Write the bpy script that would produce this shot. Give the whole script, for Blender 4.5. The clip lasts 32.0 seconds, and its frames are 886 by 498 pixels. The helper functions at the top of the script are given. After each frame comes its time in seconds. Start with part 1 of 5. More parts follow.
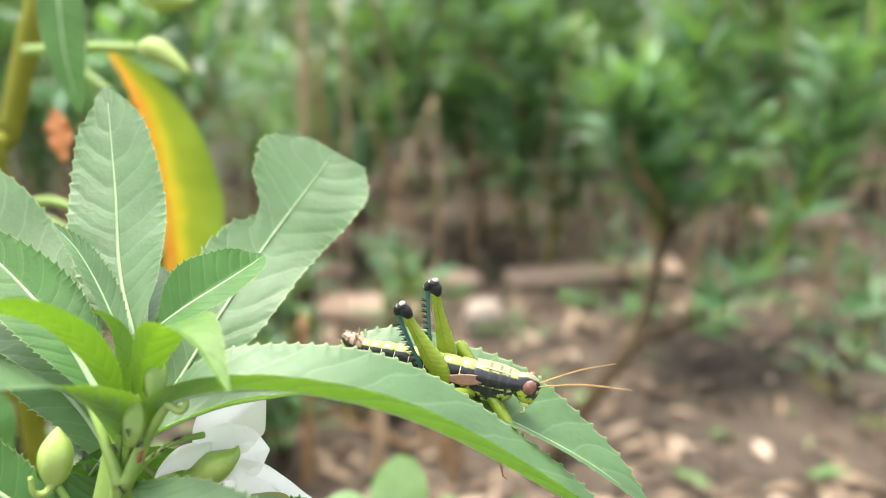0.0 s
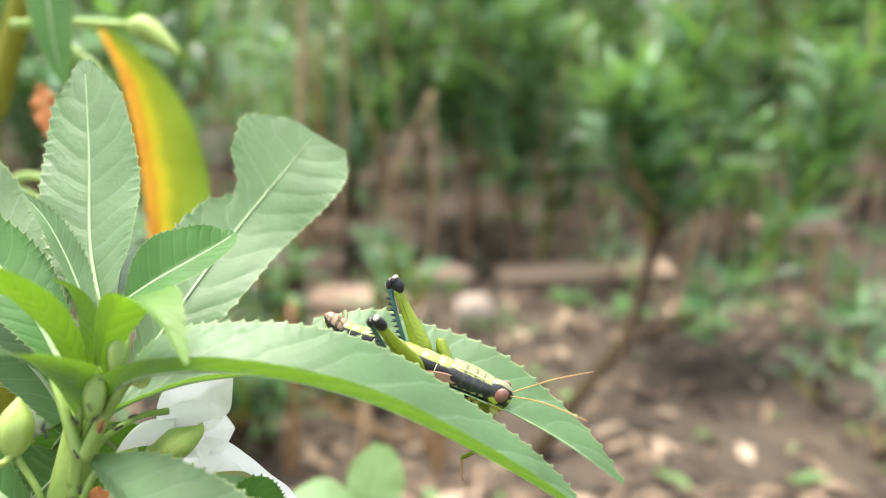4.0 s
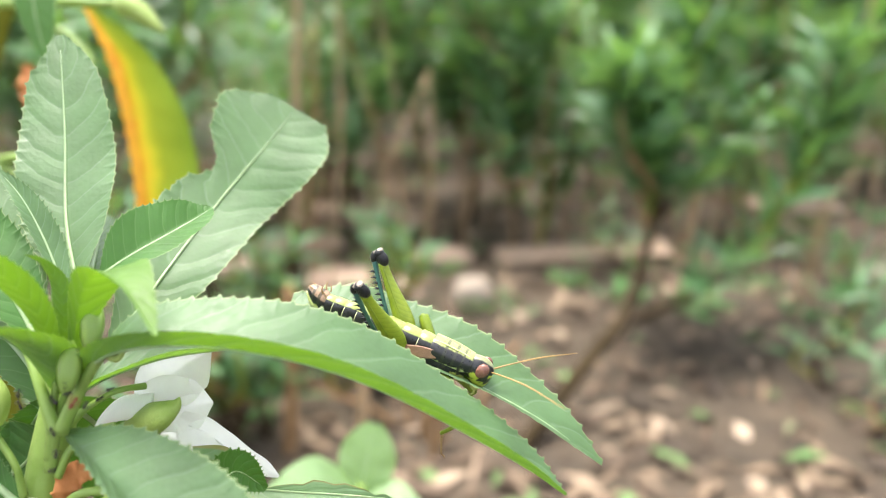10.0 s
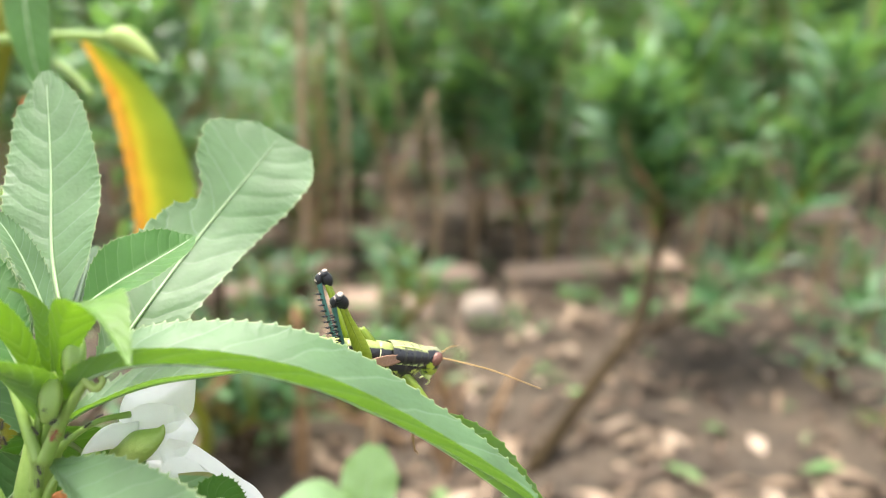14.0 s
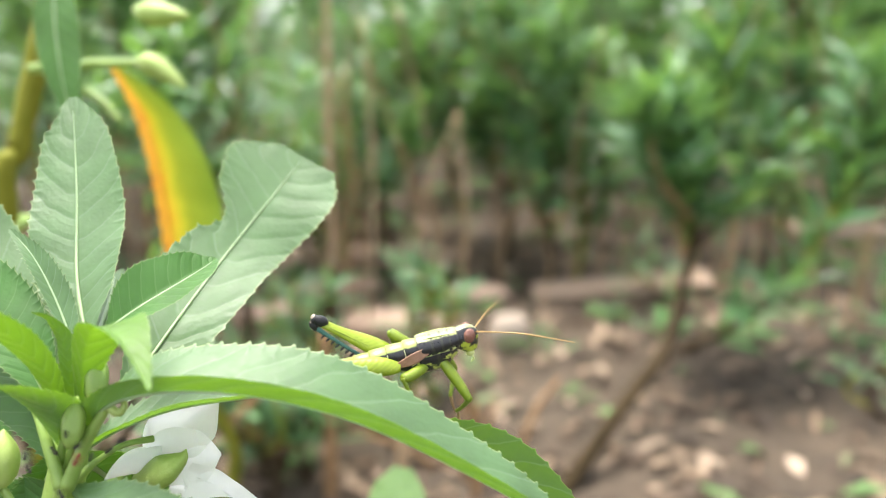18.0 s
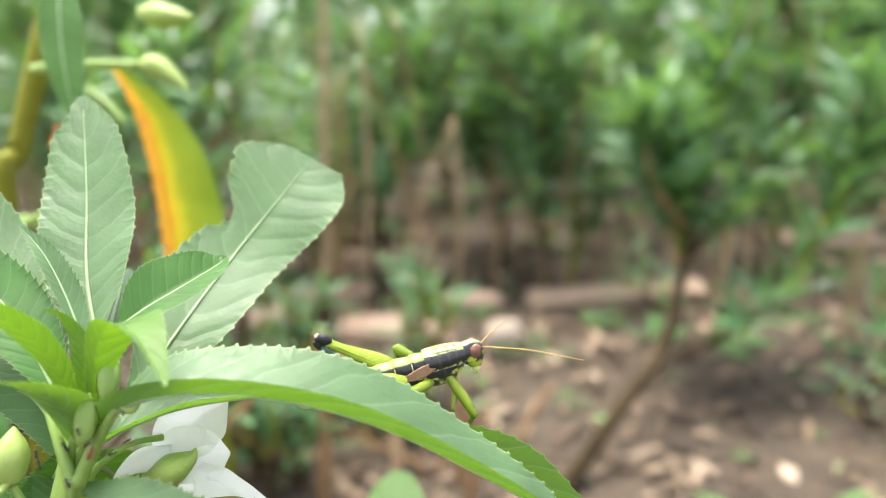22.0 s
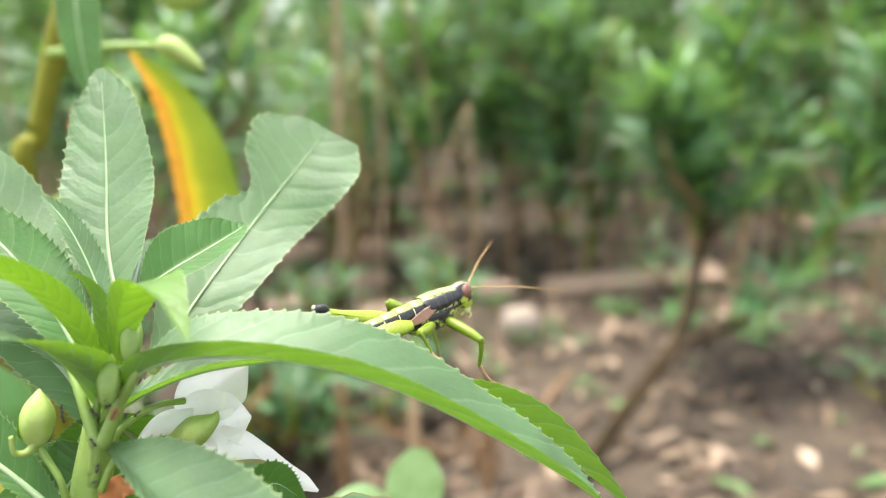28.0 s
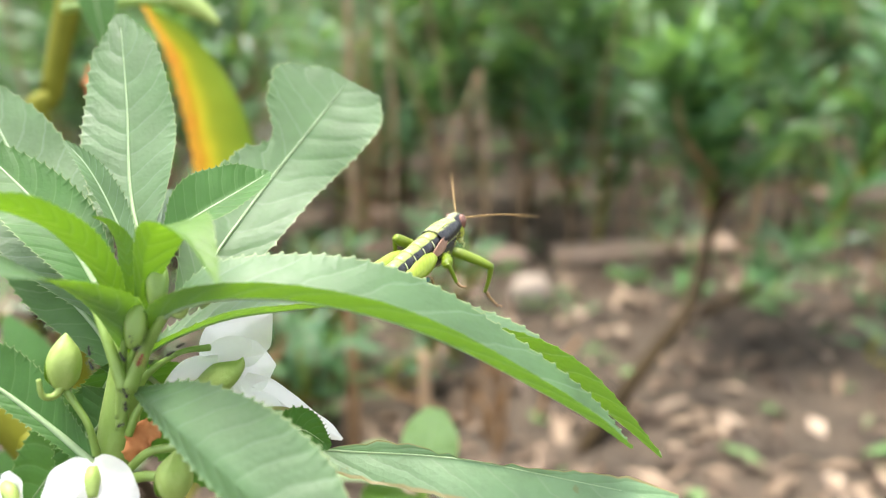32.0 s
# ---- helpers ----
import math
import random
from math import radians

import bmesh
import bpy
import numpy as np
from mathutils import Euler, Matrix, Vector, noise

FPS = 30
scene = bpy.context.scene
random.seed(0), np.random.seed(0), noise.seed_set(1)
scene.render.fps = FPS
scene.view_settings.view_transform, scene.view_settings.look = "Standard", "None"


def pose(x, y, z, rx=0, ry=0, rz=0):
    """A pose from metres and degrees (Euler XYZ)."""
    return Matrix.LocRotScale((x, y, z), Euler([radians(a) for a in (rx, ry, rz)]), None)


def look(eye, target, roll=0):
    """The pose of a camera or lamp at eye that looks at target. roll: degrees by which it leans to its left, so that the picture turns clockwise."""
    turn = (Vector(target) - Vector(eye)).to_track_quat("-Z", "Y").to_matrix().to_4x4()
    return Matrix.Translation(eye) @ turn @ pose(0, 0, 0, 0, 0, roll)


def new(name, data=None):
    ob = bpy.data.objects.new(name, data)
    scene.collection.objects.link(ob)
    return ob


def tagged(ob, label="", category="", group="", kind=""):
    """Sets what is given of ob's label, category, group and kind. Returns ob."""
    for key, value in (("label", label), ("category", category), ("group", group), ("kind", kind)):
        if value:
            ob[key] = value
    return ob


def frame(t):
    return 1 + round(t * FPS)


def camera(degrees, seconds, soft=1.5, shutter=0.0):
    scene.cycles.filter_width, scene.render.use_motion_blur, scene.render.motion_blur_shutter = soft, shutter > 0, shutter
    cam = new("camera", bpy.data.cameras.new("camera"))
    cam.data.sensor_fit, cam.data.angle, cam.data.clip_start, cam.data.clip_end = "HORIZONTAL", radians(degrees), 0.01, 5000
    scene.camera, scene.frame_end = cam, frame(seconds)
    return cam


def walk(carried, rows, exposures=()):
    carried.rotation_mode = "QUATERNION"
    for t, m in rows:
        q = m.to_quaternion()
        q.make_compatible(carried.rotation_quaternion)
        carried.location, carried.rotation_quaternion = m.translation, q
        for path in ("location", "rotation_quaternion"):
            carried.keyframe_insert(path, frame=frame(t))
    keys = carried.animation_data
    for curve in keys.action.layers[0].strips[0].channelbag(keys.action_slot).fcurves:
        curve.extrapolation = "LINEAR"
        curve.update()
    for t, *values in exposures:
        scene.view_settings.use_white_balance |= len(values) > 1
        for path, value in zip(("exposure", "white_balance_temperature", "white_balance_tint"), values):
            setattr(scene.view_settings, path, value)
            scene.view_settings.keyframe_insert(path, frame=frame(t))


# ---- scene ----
cam = camera(62, 32.0, soft=1.1)
cam.data.dof.use_dof = True
cam.data.dof.focus_distance = 0.107
cam.data.dof.aperture_fstop = 11.5
PATH = [
    (0, pose(0.00000, -0.00000, 0.38000, 75.000, 0.000, -0.000)),
    (0.5, pose(0.00148, -0.00005, 0.38078, 75.498, 0.180, 0.204)),
    (1, pose(0.00084, 0.00042, 0.38104, 75.819, -0.010, 0.384)),
    (1.5, pose(0.00075, 0.00057, 0.38017, 75.940, -0.076, 0.058)),
    (2, pose(0.00051, 0.00063, 0.38153, 75.956, -0.407, 0.404)),
    (2.5, pose(-0.00196, 0.00073, 0.38102, 76.168, -0.825, 0.847)),
    (3, pose(-0.00021, 0.00028, 0.37943, 75.422, -1.700, 0.699)),
    (3.5, pose(0.00174, 0.00004, 0.37811, 74.686, -2.022, 0.119)),
    (5.5, pose(0.00518, 0.00131, 0.37923, 74.577, -2.017, 0.416)),
    (6, pose(0.00442, 0.00038, 0.37913, 74.020, -2.047, 0.764)),
    (6.5, pose(0.00543, 0.00016, 0.37849, 73.978, -2.048, 0.554)),
    (7, pose(0.00631, 0.00022, 0.37760, 73.593, -2.114, 0.052)),
    (7.5, pose(0.00666, 0.00038, 0.37774, 73.336, -2.153, -0.234)),
    (8, pose(0.00690, 0.00070, 0.37707, 73.084, -2.126, -0.012)),
    (8.5, pose(0.00739, 0.00029, 0.37790, 73.108, -1.908, -0.291)),
    (9, pose(0.00567, -0.00005, 0.37805, 73.436, -1.701, -0.234)),
    (9.5, pose(0.00444, 0.00068, 0.37685, 73.274, -1.479, 0.411)),
    (10, pose(0.00669, 0.00019, 0.37695, 73.327, -1.649, 0.051)),
    (10.5, pose(0.00560, 0.00003, 0.37527, 72.816, -1.766, -0.199)),
    (11, pose(0.00814, -0.00284, 0.37363, 72.833, -1.047, -0.770)),
    (11.5, pose(0.00857, -0.00318, 0.37309, 73.190, -0.645, -0.512)),
    (12, pose(0.00833, -0.00084, 0.37463, 72.974, -0.922, -0.493)),
    (12.5, pose(0.01132, -0.00188, 0.37565, 73.534, -0.593, -0.624)),
    (13, pose(0.01052, -0.00218, 0.37469, 73.931, 0.086, -0.668)),
    (13.5, pose(0.01117, -0.00176, 0.37783, 74.446, -0.217, 0.383)),
    (15.5, pose(0.01185, 0.00356, 0.37599, 74.906, 1.084, 0.932)),
    (16, pose(0.01613, 0.00006, 0.37467, 74.822, 1.603, 1.352)),
    (16.5, pose(0.01456, 0.00151, 0.37530, 75.097, 2.002, 1.664)),
    (17, pose(0.01350, 0.00101, 0.37646, 75.479, 2.303, 1.639)),
    (17.5, pose(0.00956, 0.00269, 0.37724, 76.006, 1.961, 2.338)),
    (18, pose(0.01211, 0.00116, 0.37740, 76.259, 1.214, 2.427)),
    (18.5, pose(0.01388, 0.00059, 0.37542, 76.377, 1.480, 1.902)),
    (19, pose(0.01449, -0.00274, 0.37429, 76.532, 2.107, 1.613)),
    (19.5, pose(0.01205, 0.00026, 0.37627, 76.780, 2.160, 1.663)),
    (20, pose(0.01294, -0.00065, 0.37643, 77.051, 1.777, 2.224)),
    (20.5, pose(0.00995, -0.00149, 0.37635, 76.823, 0.872, 2.576)),
    (21, pose(0.00782, -0.00278, 0.37705, 76.395, 0.931, 2.759)),
    (21.5, pose(0.00800, 0.00029, 0.37702, 76.569, 0.914, 2.472)),
    (22, pose(0.00951, 0.00034, 0.37680, 76.748, 0.615, 2.003)),
    (22.5, pose(0.01171, -0.00014, 0.37493, 76.495, 0.872, 1.261)),
    (23, pose(0.01030, 0.00184, 0.37556, 76.467, 0.726, 1.190)),
    (23.5, pose(0.00971, 0.00153, 0.37440, 76.548, 1.501, 1.547)),
    (24, pose(0.00900, 0.00058, 0.37430, 76.592, 1.489, 1.896)),
    (24.5, pose(0.00898, 0.00124, 0.37494, 76.257, 1.367, 1.894)),
    (25, pose(0.01378, -0.00331, 0.37190, 76.380, 1.757, 1.524)),
    (25.5, pose(0.01228, -0.00117, 0.37364, 75.779, 1.303, 1.223)),
    (27.5, pose(0.00625, 0.00154, 0.37457, 76.083, 1.179, 3.106)),
    (28, pose(0.00918, -0.00074, 0.37299, 76.047, 1.417, 3.014)),
    (28.5, pose(0.00940, 0.00002, 0.37149, 75.100, 1.078, 2.720)),
    (29, pose(0.00980, -0.00027, 0.37224, 74.898, 1.158, 2.640)),
    (29.5, pose(0.00613, 0.00006, 0.37194, 74.842, 1.161, 3.530)),
    (30, pose(0.00503, 0.00065, 0.37174, 74.606, 1.319, 4.072)),
    (30.5, pose(0.00558, -0.00080, 0.37047, 74.297, 1.758, 4.319)),
    (31, pose(0.00610, -0.00027, 0.37078, 74.094, 1.235, 3.980)),
    (31.5, pose(0.00697, -0.00007, 0.37032, 73.695, 1.115, 3.775)),
    (32, pose(0.00652, -0.00036, 0.36976, 73.692, 1.191, 3.765)),
]
walk(cam, PATH, [(0.0, 2.18, 6600, 8), (27.5, 2.18, 6600, 8), (30.5, 2.10, 6550, 8), (32.0, 2.09, 6550, 8)])

# ---- light: bright overcast sky in a garden ----
world = bpy.data.worlds.new("sky")
scene.world = world
world.use_nodes = True
wn = world.node_tree.nodes
sky = wn.new("ShaderNodeTexSky")
sky.sky_type = "NISHITA"
sky.sun_disc = False
sky.sun_elevation, sky.sun_rotation = radians(76), radians(-60)
sky.air_density, sky.dust_density = 1.0, 4.0
wn["Background"].inputs["Strength"].default_value = 0.15
haze = wn.new("ShaderNodeHueSaturation")
haze.inputs["Saturation"].default_value = 0.4
world.node_tree.links.new(sky.outputs[0], haze.inputs["Color"])
world.node_tree.links.new(haze.outputs[0], wn["Background"].inputs["Color"])
sun = new("sun", bpy.data.lights.new("sun", "SUN"))
sun.data.energy, sun.data.angle, sun.data.color = 1.7, radians(22), (1.0, 0.94, 0.85)
sun.matrix_world = look((-0.6, 0.35, 3.0), (0, 0, 0))


# ---- materials ----
class Mat:
    """A short hand for building node materials."""

    def __init__(self, name):
        self.m = bpy.data.materials.new(name)
        self.m.use_nodes = True
        self.t = self.m.node_tree
        self.b = self.t.nodes["Principled BSDF"]
        self.out = self.t.nodes["Material Output"]

    def node(self, kind, **inputs):
        n = self.t.nodes.new("ShaderNode" + kind)
        for k, v in inputs.items():
            key = int(k[1:]) if k[0] == "i" and k[1:].isdigit() else k
            self.put(n.inputs[key], v)
        return n

    def put(self, socket, v):
        if isinstance(v, bpy.types.NodeSocket):
            self.t.links.new(v, socket)
        elif isinstance(v, tuple) and len(v) == 3 and socket.type == "RGBA":
            socket.default_value = (*v, 1)
        else:
            socket.default_value = v

    def math(self, op, a, b=0.0, c=0.0):
        n = self.node("Math", i0=a, i1=b, i2=c)
        n.operation = op
        return n.outputs[0]

    def mix(self, f, a, b):
        n = self.t.nodes.new("ShaderNodeMix")
        n.data_type = "RGBA"
        self.put(n.inputs[0], f)
        self.put(n.inputs[6], a)
        self.put(n.inputs[7], b)
        return n.outputs[2]

    def ramp(self, f, *stops):
        n = self.node("ValToRGB", Fac=f)
        e = n.color_ramp.elements
        while len(e) < len(stops):
            e.new(0.5)
        for el, (p, col) in zip(e, stops):
            el.position, el.color = p, (*col, 1) if isinstance(col, tuple) else (col, col, col, 1)
        return n.outputs[0]

    def noise(self, scale, detail=4.0, rough=0.5, vec=None, w=None):
        n = self.node("TexNoise", Scale=scale, Detail=detail, Roughness=rough)
        self.put(n.inputs["Vector"], self.coords() if vec is None else vec)
        return n.outputs["Fac"]

    def coords(self, which="Object"):
        return self.node("TexCoord").outputs[which]

    def bump(self, height, strength=0.3, distance=0.0005):
        n = self.node("Bump", Strength=strength, Distance=distance, Height=height)
        self.put(self.b.inputs["Normal"], n.outputs[0])
        return n.outputs[0]

    def set(self, **kw):
        for k, v in kw.items():
            self.put(self.b.inputs[k.replace("_", " ")], v)
        return self


def leaf_material(name, top, vein, through_col, share=0.3, rough=0.42, rim=(0.36, 0.43, 0.2), veins=11.0, spots=0.0, gloss=0.5, worn=0.0):
    """A leaf with side veins laid out along its own length, fine puckers, and light that passes through it."""
    k = Mat(name)
    uv = k.node("SeparateXYZ", Vector=k.coords("UV"))
    across = k.math("ABSOLUTE", k.math("SUBTRACT", uv.outputs[0], 0.5))
    along = uv.outputs[1]
    wob = k.math("MULTIPLY", k.noise(220.0, 2.0), 0.5)
    phase = k.math("FRACT", k.math("ADD", k.math("SUBTRACT", k.math("MULTIPLY", along, veins), k.math("MULTIPLY", k.math("POWER", across, 1.4), 3.6)), wob))
    line = k.math("ABSOLUTE", k.math("SUBTRACT", phase, 0.5))
    vline = k.ramp(line, (0.0, 1.0), (0.07, 0.0))
    big = k.noise(140.0, 4.0, 0.6)
    quilt = k.noise(420.0, 2.0, 0.5)
    small = k.noise(1500.0, 3.0, 0.6)
    col = k.mix(k.ramp(big, (0.35, 0.0), (0.7, 1.0)), top, tuple(c * 0.6 for c in top))
    col = k.mix(k.math("MULTIPLY", small, 0.35), col, tuple(min(1, c * 1.35) for c in top))
    col = k.mix(k.math("MULTIPLY", vline, 0.2), col, vein)
    edge = k.ramp(across, (0.486, 0.0), (0.498, 1.0))
    if worn:
        edge = k.ramp(k.math("ADD", across, k.math("MULTIPLY", k.math("SUBTRACT", k.noise(160.0, 3.0), 0.5), 0.14)), (0.44 - worn, 0.0), (0.47 - worn, 1.0))
    col = k.mix(k.math("MULTIPLY", edge, 0.7), col, rim)
    if spots:
        fleck = k.ramp(k.noise(520.0, 2.0), (0.70, 0.0), (0.76, 1.0))
        col = k.mix(k.math("MULTIPLY", fleck, spots), col, (0.16, 0.09, 0.03))
    k.set(Base_Color=col, Roughness=k.ramp(small, (0.3, rough - 0.08), (0.7, rough + 0.12)))
    k.b.inputs["Specular IOR Level"].default_value = gloss
    cell = k.node("TexVoronoi", Scale=900.0, Vector=k.coords())
    cell.feature = "DISTANCE_TO_EDGE"
    net = k.ramp(cell.outputs["Distance"], (0.0, 0.0), (0.35, 1.0))
    puck = k.math("ADD", k.math("MULTIPLY", k.ramp(line, (0.0, 0.0), (0.3, 1.0)), 0.9), k.math("ADD", k.math("MULTIPLY", quilt, 0.7), k.math("ADD", k.math("MULTIPLY", net, 0.15), k.math("MULTIPLY", small, 0.12))))
    nrm = k.bump(puck, 0.2, 0.0005)
    tr = k.node("BsdfTranslucent", Color=k.mix(k.math("MULTIPLY", vline, 0.4), through_col, vein))
    k.put(tr.inputs["Normal"], nrm)
    mixed = k.node("MixShader", Fac=share, i1=k.b.outputs[0], i2=tr.outputs[0])
    k.put(k.out.inputs["Surface"], mixed.outputs[0])
    return k.m


def skin(name, a, b, scale, rough=0.5, bump=0.3, dist=0.0003, share=0.0, glow=(0.3, 0.5, 0.1), gloss=0.5):
    """A plain organic or mineral surface mottled between two colours at two scales."""
    k = Mat(name)
    n1, n2 = k.noise(scale, 4.0, 0.6, k.coords()), k.noise(scale * 7, 3.0, 0.6, k.coords())
    col = k.mix(k.ramp(n1, (0.3, 0.0), (0.7, 1.0)), a, b)
    col = k.mix(k.math("MULTIPLY", n2, 0.3), col, tuple(c * 0.6 for c in a))
    k.set(Base_Color=col, Roughness=k.ramp(n2, (0.3, rough - 0.1), (0.7, rough + 0.1)))
    k.b.inputs["Specular IOR Level"].default_value = gloss
    nrm = k.bump(n2, bump, dist)
    if share:
        tr = k.node("BsdfTranslucent", Color=glow)
        k.put(tr.inputs["Normal"], nrm)
        mixed = k.node("MixShader", Fac=share, i1=k.b.outputs[0], i2=tr.outputs[0])
        k.put(k.out.inputs["Surface"], mixed.outputs[0])
    return k.m


def yellowing_material():
    """A dying leaf: orange along the dried side, then yellow, still green on the other side, with brown flecks."""
    k = Mat("yellowing_leaf")
    uv = k.node("SeparateXYZ", Vector=k.coords("UV"))
    across = k.math("ABSOLUTE", k.math("SUBTRACT", uv.outputs[0], 0.5))
    across = k.math("ADD", across, k.math("MULTIPLY", k.math("SUBTRACT", k.noise(60.0, 4.0, 0.6), 0.5), 0.22))
    col = k.ramp(across, (0.0, (0.55, 0.20, 0.01)), (0.05, (0.66, 0.40, 0.014)), (0.13, (0.48, 0.43, 0.012)), (0.22, (0.25, 0.31, 0.01)), (0.5, (0.16, 0.25, 0.012)))
    fleck = k.ramp(k.noise(520.0, 2.0), (0.68, 0.0), (0.76, 1.0))
    col = k.mix(k.math("MULTIPLY", fleck, 0.3), col, (0.16, 0.08, 0.02))
    k.set(Base_Color=col, Roughness=0.5)
    k.b.inputs["Specular IOR Level"].default_value = 0.3
    nrm = k.bump(k.noise(420.0, 3.0), 0.15, 0.0005)
    tr = k.node("BsdfTranslucent", Color=col)
    k.put(tr.inputs["Normal"], nrm)
    k.put(k.out.inputs["Surface"], k.node("MixShader", Fac=0.35, i1=k.b.outputs[0], i2=tr.outputs[0]).outputs[0])
    return k.m


LEAF = leaf_material("balsam_leaf", (0.077, 0.147, 0.064), (0.24, 0.34, 0.18), (0.15, 0.31, 0.004), 0.3, rough=0.5, gloss=0.5)
# darker copy of LEAF; behind the flower its colour stands in for shade
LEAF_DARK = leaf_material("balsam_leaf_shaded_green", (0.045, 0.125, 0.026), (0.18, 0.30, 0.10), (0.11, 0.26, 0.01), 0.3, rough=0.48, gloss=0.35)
LEAF_YOUNG = leaf_material("young_balsam_leaf", (0.085, 0.175, 0.025), (0.22, 0.34, 0.10), (0.165, 0.325, 0.012), 0.33, rough=0.48, gloss=0.35)
LEAF_YELLOW = yellowing_material()
MIDRIB = skin("leaf_midrib", (0.27, 0.38, 0.19), (0.36, 0.47, 0.26), 300.0, 0.45, share=0.2, glow=(0.5, 0.68, 0.3))
STEM = skin("green_stem", (0.19, 0.30, 0.055), (0.27, 0.38, 0.10), 160.0, 0.42, 0.4, share=0.2, glow=(0.45, 0.65, 0.15))
BUD = skin("bud_skin", (0.26, 0.37, 0.075), (0.37, 0.46, 0.14), 240.0, 0.45, 0.4, share=0.2, glow=(0.45, 0.6, 0.1))
PETAL = skin("white_petal", (0.97, 0.97, 0.97), (0.98, 0.98, 0.98), 120.0, 0.55, 0.1, share=0.5, glow=(0.97, 0.97, 0.96))
GROUND = skin("garden_soil", (0.03, 0.021, 0.012), (0.08, 0.056, 0.036), 14.0, 0.9, 0.8, 0.01)
LEAF_PALE = leaf_material("pale_seedling_leaf", (0.20, 0.32, 0.15), (0.3, 0.42, 0.22), (0.3, 0.48, 0.06), 0.4, rough=0.5)
LEAF_OLD = leaf_material("old_leaf_with_brown_edge", (0.17, 0.29, 0.15), (0.3, 0.38, 0.2), (0.2, 0.34, 0.05), 0.28, rim=(0.36, 0.22, 0.09), spots=0.5, worn=0.01)
OLIVE = skin("olive_stem", (0.12, 0.13, 0.008), (0.19, 0.19, 0.02), 60.0, 0.6, 0.4, share=0.1, glow=(0.4, 0.4, 0.05), gloss=0.15)
WITHERED = skin("withered_orange_bract", (0.38, 0.12, 0.03), (0.52, 0.23, 0.08), 200.0, 0.7, 0.5, share=0.2, glow=(0.7, 0.35, 0.1))
BRICK = skin("weathered_brick", (0.24, 0.165, 0.12), (0.36, 0.27, 0.205), 25.0, 0.85, 0.6, 0.002)
PINK_STONE = skin("pinkish_stone", (0.20, 0.135, 0.10), (0.34, 0.25, 0.19), 22.0, 0.9, 0.6, 0.002)
PALE_STONE = skin("whitish_stone", (0.21, 0.17, 0.135), (0.32, 0.265, 0.22), 18.0, 0.85, 0.5, 0.002)
STONE = skin("pale_stone", (0.30, 0.27, 0.24), (0.44, 0.41, 0.37), 18.0, 0.85, 0.5, 0.002)
ORANGE = skin("drying_leaf_edge", (0.62, 0.24, 0.012), (0.78, 0.50, 0.02), 60.0, 0.6, 0.4, share=0.35, glow=(0.9, 0.5, 0.02))
WOOD = skin("brown_stem", (0.022, 0.015, 0.007), (0.05, 0.035, 0.017), 40.0, 0.85, 0.5, gloss=0.1)


def background_leaf_material():
    k = Mat("background_foliage")
    r = k.node("NewGeometry").outputs["Random Per Island"]
    col = k.ramp(r, (0.0, (0.026, 0.08, 0.034)), (0.4, (0.046, 0.13, 0.05)), (0.8, (0.08, 0.195, 0.06)), (1.0, (0.18, 0.28, 0.16)))
    k.set(Base_Color=col, Roughness=0.38)
    tr = k.node("BsdfTranslucent", Color=(0.2, 0.38, 0.06))
    mixed = k.node("MixShader", Fac=0.25, i1=k.b.outputs[0], i2=tr.outputs[0])
    k.put(k.out.inputs["Surface"], mixed.outputs[0])
    return k.m


FOLIAGE = background_leaf_material()


# ---- mesh helpers ----
def mesh_of(name, bm, material, smooth=True):
    me = bpy.data.meshes.new(name)
    bm.to_mesh(me)
    bm.free()
    for p in me.polygons:
        p.use_smooth = smooth
    if material:
        me.materials.append(material)
    return me


def part(name, bm, material, parent, label=""):
    """Links a bmesh as one mesh object under a thing or a part."""
    ob = new(name, mesh_of(name, bm, material))
    ob.parent = parent
    return tagged(ob, label)


def curve_at(points, s):
    """A Catmull-Rom curve through the points, at s from 0 to 1."""
    n = len(points) - 1
    i = min(int(s * n), n - 1)
    t = s * n - i
    p1, p2 = points[i], points[i + 1]
    p0 = points[i - 1] if i else p1 * 2 - p2
    p3 = points[i + 2] if i + 2 <= n else p2 * 2 - p1
    return 0.5 * (2 * p1 + (p2 - p0) * t + (2 * p0 - 5 * p1 + 4 * p2 - p3) * t * t + (3 * p1 - p0 - 3 * p2 + p3) * t**3)


def value_at(values, s):
    return curve_at([Vector((v, 0, 0)) for v in values], s).x


def tube(bm, points, radii, sides=10, steps=24, flat=1.0, cap=True):
    """A tapered tube along a smooth curve through the points."""
    pts = [Vector(p) for p in points]
    rings, side = [], None
    for i in range(steps + 1):
        s = i / steps
        c = curve_at(pts, s)
        d = (curve_at(pts, min(1, s + 0.01)) - curve_at(pts, max(0, s - 0.01))).normalized()
        if side is None:
            side = d.orthogonal().normalized()
        side = (side - d * side.dot(d)).normalized()
        up = d.cross(side)
        r = max(value_at(radii, s), 1e-5)
        rings.append([bm.verts.new(c + r * (math.cos(a) * side + flat * math.sin(a) * up)) for a in (math.tau * j / sides for j in range(sides))])
    for a, b in zip(rings, rings[1:]):
        for j in range(sides):
            bm.faces.new((a[j], a[(j + 1) % sides], b[(j + 1) % sides], b[j]))
    if cap:
        bm.faces.new(rings[0][::-1])
        bm.faces.new(rings[-1])
    return rings


def ball(bm, centre, size, turn=None, u=20, v=12):
    """A rounded body of three radii."""
    m = Matrix.Translation(centre) @ (turn.to_4x4() if turn else Matrix()) @ Matrix.Diagonal((*size, 1))
    return bmesh.ops.create_uvsphere(bm, u_segments=u, v_segments=v, radius=1, matrix=m)["verts"]


